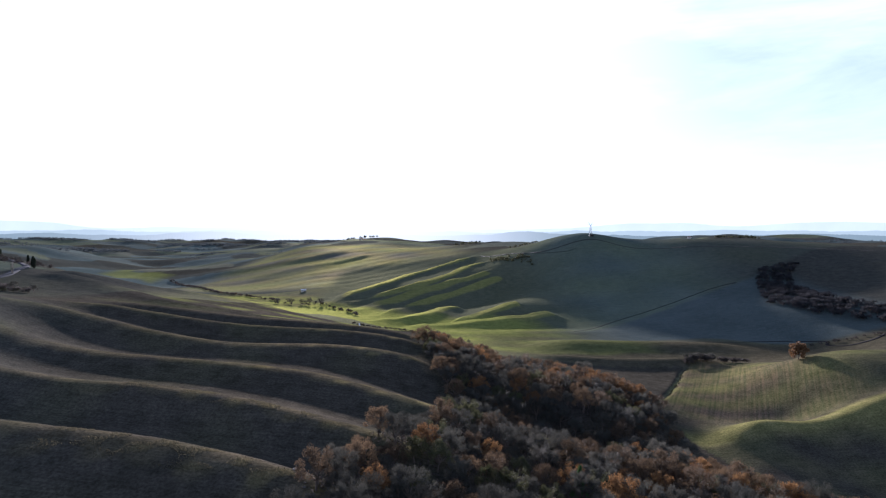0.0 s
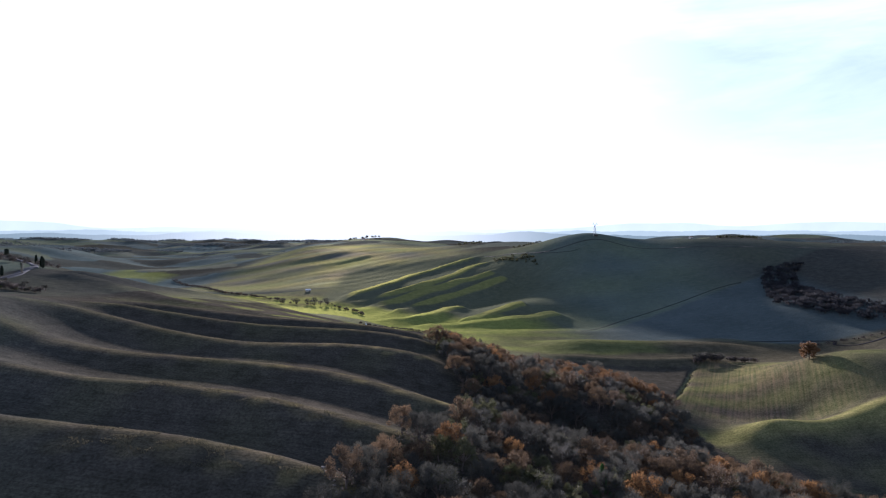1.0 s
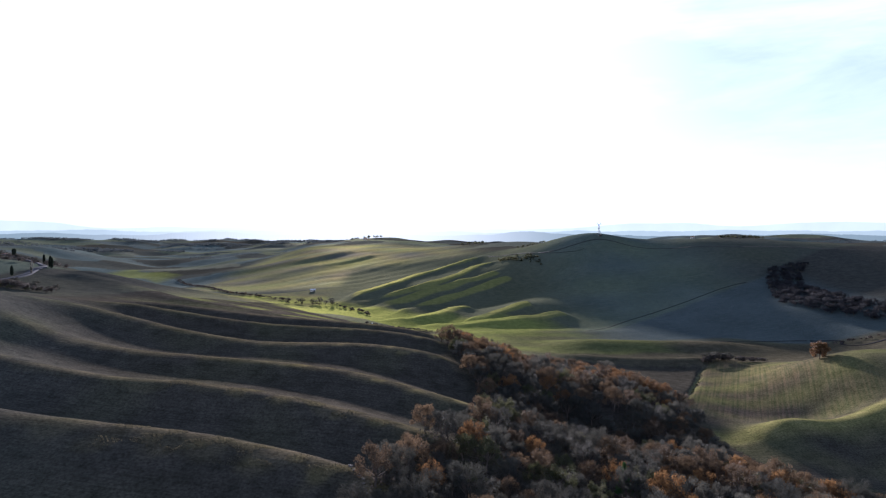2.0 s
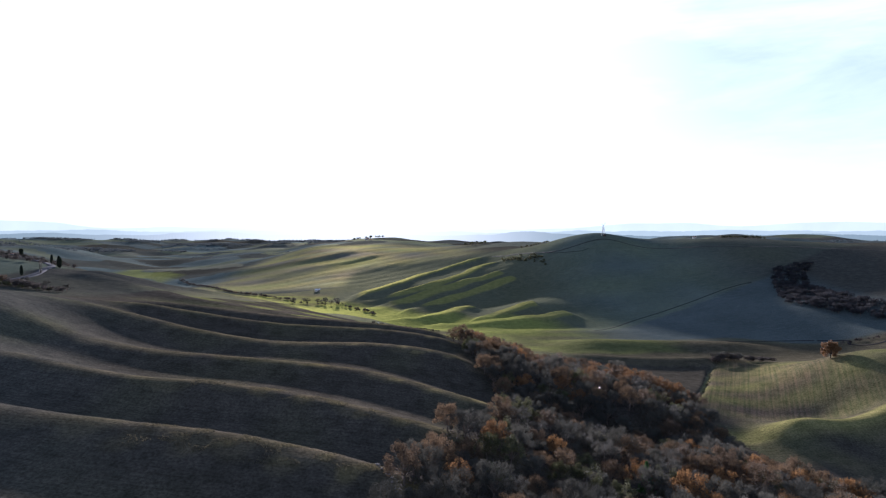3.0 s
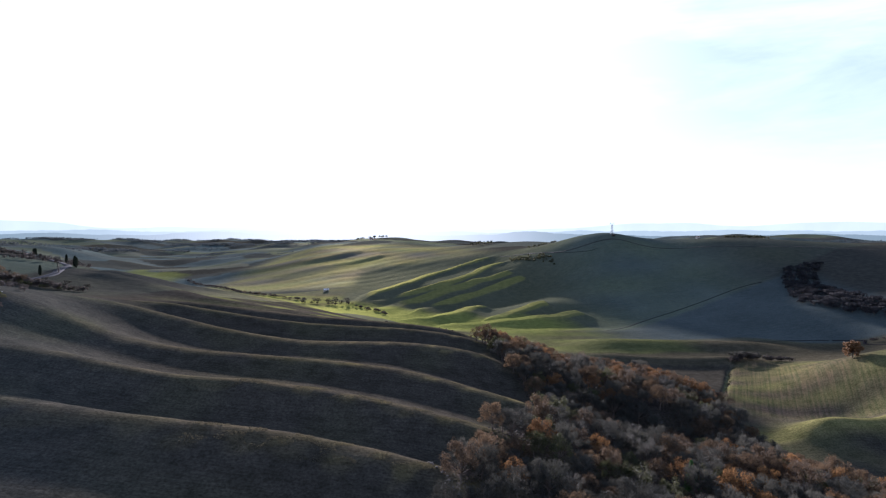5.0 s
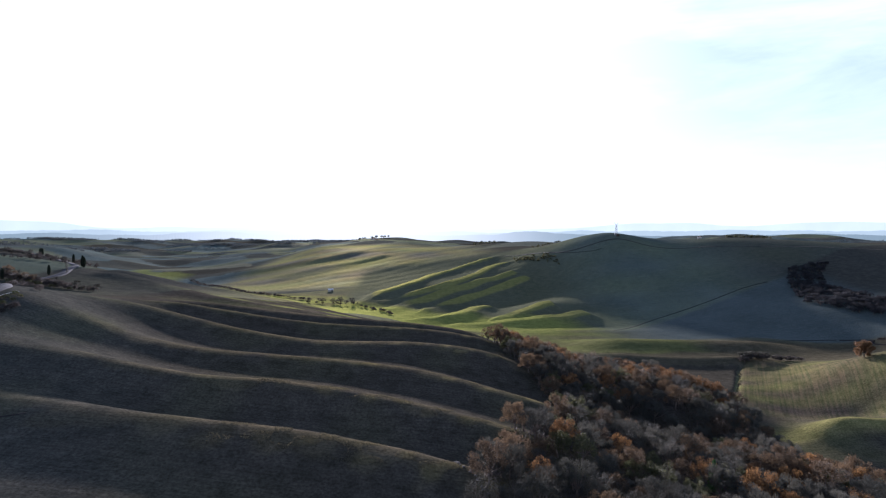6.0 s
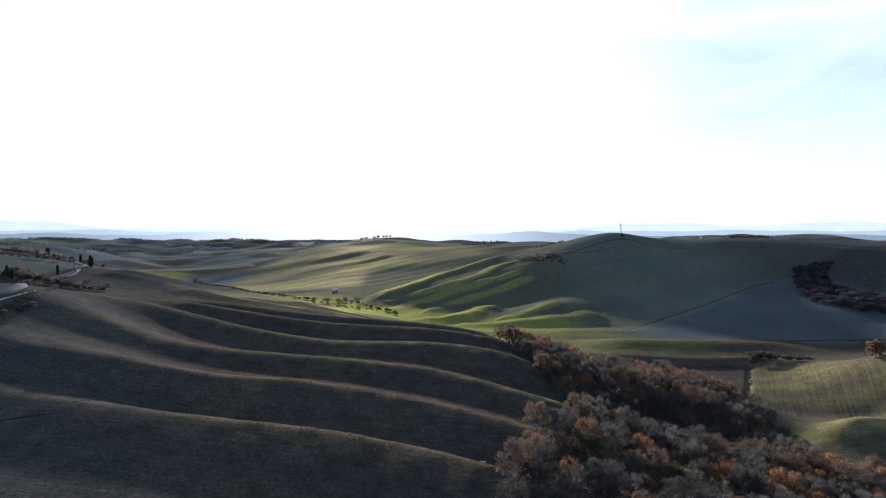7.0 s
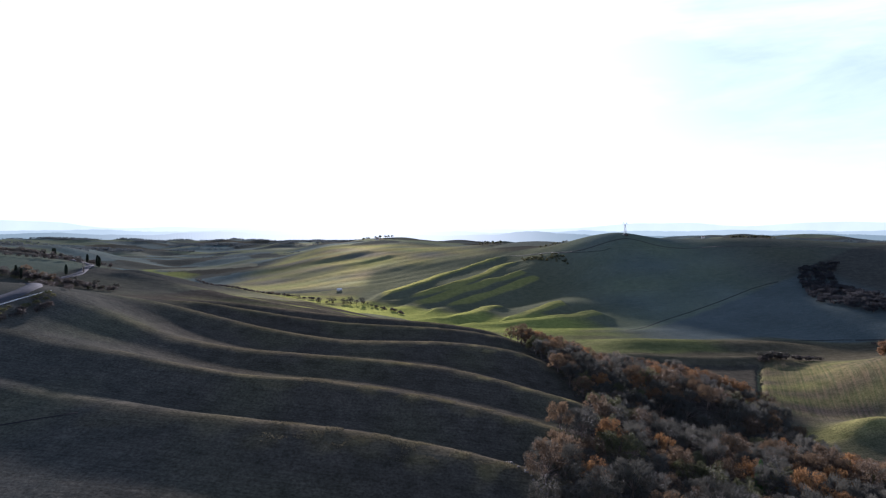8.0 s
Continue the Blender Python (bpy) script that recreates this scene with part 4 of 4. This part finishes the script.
def stone(seed, size):
    rng = random.Random(seed)
    bm = bmesh.new()
    bmesh.ops.create_icosphere(bm, subdivisions=2, radius=size)
    for v in bm.verts:
        v.co *= 1 + 0.35 * noise.noise(v.co / size * 1.3 + Vector((seed, 0, 0)))
        v.co.z *= 0.65
    me = bpy.data.meshes.new("stone")
    bm.to_mesh(me)
    bm.free()
    me.materials.append(MAT_STONE)
    return tagged(new("stone", me), "grey rough stone at the ploughed field's edge", "stone", "stones at the field edge")


for k in range(16):
    t = k / 15
    x, y = -37 + 8 * t + HR.uniform(-0.8, 0.8), 143 - 15 * t + HR.uniform(-0.8, 0.8)
    stone(k, HR.uniform(0.2, 0.5)).location = (x, y, ground_z(x, y) + 0.1)


# ---- distance ----
def far_woods():
    """Hedges and copses on the distant hills, too many and too small to count."""
    rng = random.Random(41)
    spots = []
    for line in range(60):
        a = rng.uniform(-0.68, 0.62)
        r = rng.uniform(1250, 4200)
        x, y = r * math.sin(a), r * math.cos(a)
        if -520 < x < 420 and y < 1900:
            continue
        if rng.random() < 0.3:
            way, n = rng.uniform(-0.4, 0.4), rng.randint(25, 80)
            for k in range(n):
                spots.append((x + 4 * k * math.cos(way) + rng.uniform(-2, 2), y + 4 * k * math.sin(way) + rng.uniform(-2, 2), rng.uniform(1.3, 3.0)))
        else:
            wide = rng.uniform(20, 70)
            for k in range(rng.randint(30, 70)):
                spots.append((x + rng.gauss(0, wide), y + rng.gauss(0, wide * 0.5), rng.uniform(2.0, 4.2)))
    pick = np.random.RandomState(12)
    a, r = pick.uniform(-0.68, 0.64, 60000), pick.uniform(2300, 4300, 60000)
    x, y = r * np.sin(a), r * np.cos(a)
    ridge = height(x, y) - 0.5 * (height(x, y - 170) + height(x, y + 170)) + 3.5 * waves(x, y, 420, 45)
    keep = (ridge > 6.5) & ((x < -520) | ((x < 250) & (y > 2300)))
    for q in np.where(keep)[0][:5200]:
        spots.append((x[q], y[q], pick.uniform(2.4, 5.0)))
    z = height(np.array([q[0] for q in spots]), np.array([q[1] for q in spots]))
    shape = Shape()
    for (x, y, r), g in zip(spots, z):
        for k in range(10):
            p = Vector((x, y, g + r * 0.7)) + any_way(rng) * r * rng.uniform(0.4, 0.9)
            e = any_way(rng)
            shape.flake(p, e, e.orthogonal().normalized(), r * 0.42, r * 0.34)
    tagged(new("far_woods", shape.mesh("far_woods", leaf_material("far_branches", (0.045, 0.054, 0.056), (0.08, 0.09, 0.09)))), "grey-brown hedges and copses scattered on distant hills", "woods", kind="stuff")


far_woods()


def undergrowth():
    """Brush between the ravine trees."""
    rng = random.Random(43)
    spots = []
    while len(spots) < 10000:
        x, y = rng.uniform(-45, 190), rng.uniform(112, 344)
        if inside(x, y, WOOD):
            spots.append((x, y))
    z = height(np.array([q[0] for q in spots]), np.array([q[1] for q in spots]))
    shape = Shape()
    for (x, y), g in zip(spots, z):
        tall = rng.uniform(0.3, 2.0)
        for k in range(3):
            p = Vector((x + rng.uniform(-0.6, 0.6), y + rng.uniform(-0.6, 0.6), g + tall * rng.random()))
            d = (any_way(rng) + Vector((0, 0, 0.8))).normalized()
            shape.flake(p, d, d.orthogonal().normalized(), rng.uniform(0.3, 0.7), rng.uniform(0.08, 0.25))
    tagged(new("undergrowth", shape.mesh("undergrowth", MAT_SCRUB)), "tangled brown brush between the ravine trees", "undergrowth", kind="stuff")


undergrowth()


def dry_grass():
    """Straw-coloured tufts on the worn crests of the ploughed slope."""
    rng = np.random.RandomState(6)
    x, y = rng.uniform(-95, -15, 60000), rng.uniform(132, 185, 60000)
    f, m = near_fold(x, y)
    keep = (f > 0.9) & (m > 0.6) & (waves(x, y, 13, 34) > 0.05)
    x, y = x[keep][:5000], y[keep][:5000]
    z = height(x, y)
    pick = random.Random(8)
    shape = Shape()
    for a, b, c in zip(x, y, z):
        d = (any_way(pick) * 0.5 + Vector((0, 0, 1))).normalized()
        shape.flake(Vector((a, b, c + 0.15)), d, d.orthogonal().normalized(), pick.uniform(0.1, 0.28), pick.uniform(0.04, 0.1))
    tagged(new("dry_grass", shape.mesh("dry_grass", leaf_material("straw", (0.05, 0.045, 0.028), (0.11, 0.098, 0.06)))), "straw-coloured grass tufts on ploughed crests", "grass", kind="stuff")


dry_grass()


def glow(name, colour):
    """Hazy distance: almost no own colour, haze painted as glow, whiter near the sun."""
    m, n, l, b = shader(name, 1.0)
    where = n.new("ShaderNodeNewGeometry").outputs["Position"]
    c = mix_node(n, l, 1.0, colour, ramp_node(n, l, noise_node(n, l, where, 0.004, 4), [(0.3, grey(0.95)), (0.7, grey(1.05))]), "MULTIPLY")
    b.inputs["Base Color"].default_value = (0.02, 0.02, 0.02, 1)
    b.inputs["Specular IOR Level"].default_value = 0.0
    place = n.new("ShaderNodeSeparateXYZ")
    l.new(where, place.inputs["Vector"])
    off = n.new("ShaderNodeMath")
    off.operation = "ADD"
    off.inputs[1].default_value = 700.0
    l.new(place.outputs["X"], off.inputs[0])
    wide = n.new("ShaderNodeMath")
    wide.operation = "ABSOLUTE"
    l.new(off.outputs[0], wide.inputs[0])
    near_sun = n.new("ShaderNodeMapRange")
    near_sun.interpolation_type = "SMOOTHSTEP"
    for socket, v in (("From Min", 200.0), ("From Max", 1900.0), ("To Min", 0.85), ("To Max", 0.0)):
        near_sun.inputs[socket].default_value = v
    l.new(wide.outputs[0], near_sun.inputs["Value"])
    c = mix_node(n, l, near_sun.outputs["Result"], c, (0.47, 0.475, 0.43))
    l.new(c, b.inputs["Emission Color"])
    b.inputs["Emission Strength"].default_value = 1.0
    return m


def mountains(name, distance, line, rough, seed, material, label):
    """A range seen far off; line: the skyline, as (degrees from north, height)."""
    deg = np.linspace(-60, 60, 2400)
    a = np.radians(deg)
    x, y = distance * np.sin(a), distance * np.cos(a)
    top = np.interp(deg, [q[0] for q in line], [q[1] for q in line])
    top = np.convolve(np.pad(top, 30, "edge"), np.ones(61) / 61, "valid") + rough * (waves(x, y * 0, 500, seed) + 0.4 * waves(x, y * 0, 110, seed + 2) + 0.16 * waves(x, y * 0, 22, seed + 3))
    shape = Shape()
    for q, r, t in zip(x, y, top):
        shape.v += [Vector((q, r, -60)), Vector((q, r, t)), Vector((q * 1.012, r * 1.012, t - 15)), Vector((q * 1.012, r * 1.012, -60))]
    for i in range(len(x) - 1):
        for k in range(3):
            b = 4 * i + k
            shape.f.append((b, b + 1, b + 5, b + 4))
    tagged(new(name, shape.mesh(name, material, True)), label, "mountains", kind="structure")


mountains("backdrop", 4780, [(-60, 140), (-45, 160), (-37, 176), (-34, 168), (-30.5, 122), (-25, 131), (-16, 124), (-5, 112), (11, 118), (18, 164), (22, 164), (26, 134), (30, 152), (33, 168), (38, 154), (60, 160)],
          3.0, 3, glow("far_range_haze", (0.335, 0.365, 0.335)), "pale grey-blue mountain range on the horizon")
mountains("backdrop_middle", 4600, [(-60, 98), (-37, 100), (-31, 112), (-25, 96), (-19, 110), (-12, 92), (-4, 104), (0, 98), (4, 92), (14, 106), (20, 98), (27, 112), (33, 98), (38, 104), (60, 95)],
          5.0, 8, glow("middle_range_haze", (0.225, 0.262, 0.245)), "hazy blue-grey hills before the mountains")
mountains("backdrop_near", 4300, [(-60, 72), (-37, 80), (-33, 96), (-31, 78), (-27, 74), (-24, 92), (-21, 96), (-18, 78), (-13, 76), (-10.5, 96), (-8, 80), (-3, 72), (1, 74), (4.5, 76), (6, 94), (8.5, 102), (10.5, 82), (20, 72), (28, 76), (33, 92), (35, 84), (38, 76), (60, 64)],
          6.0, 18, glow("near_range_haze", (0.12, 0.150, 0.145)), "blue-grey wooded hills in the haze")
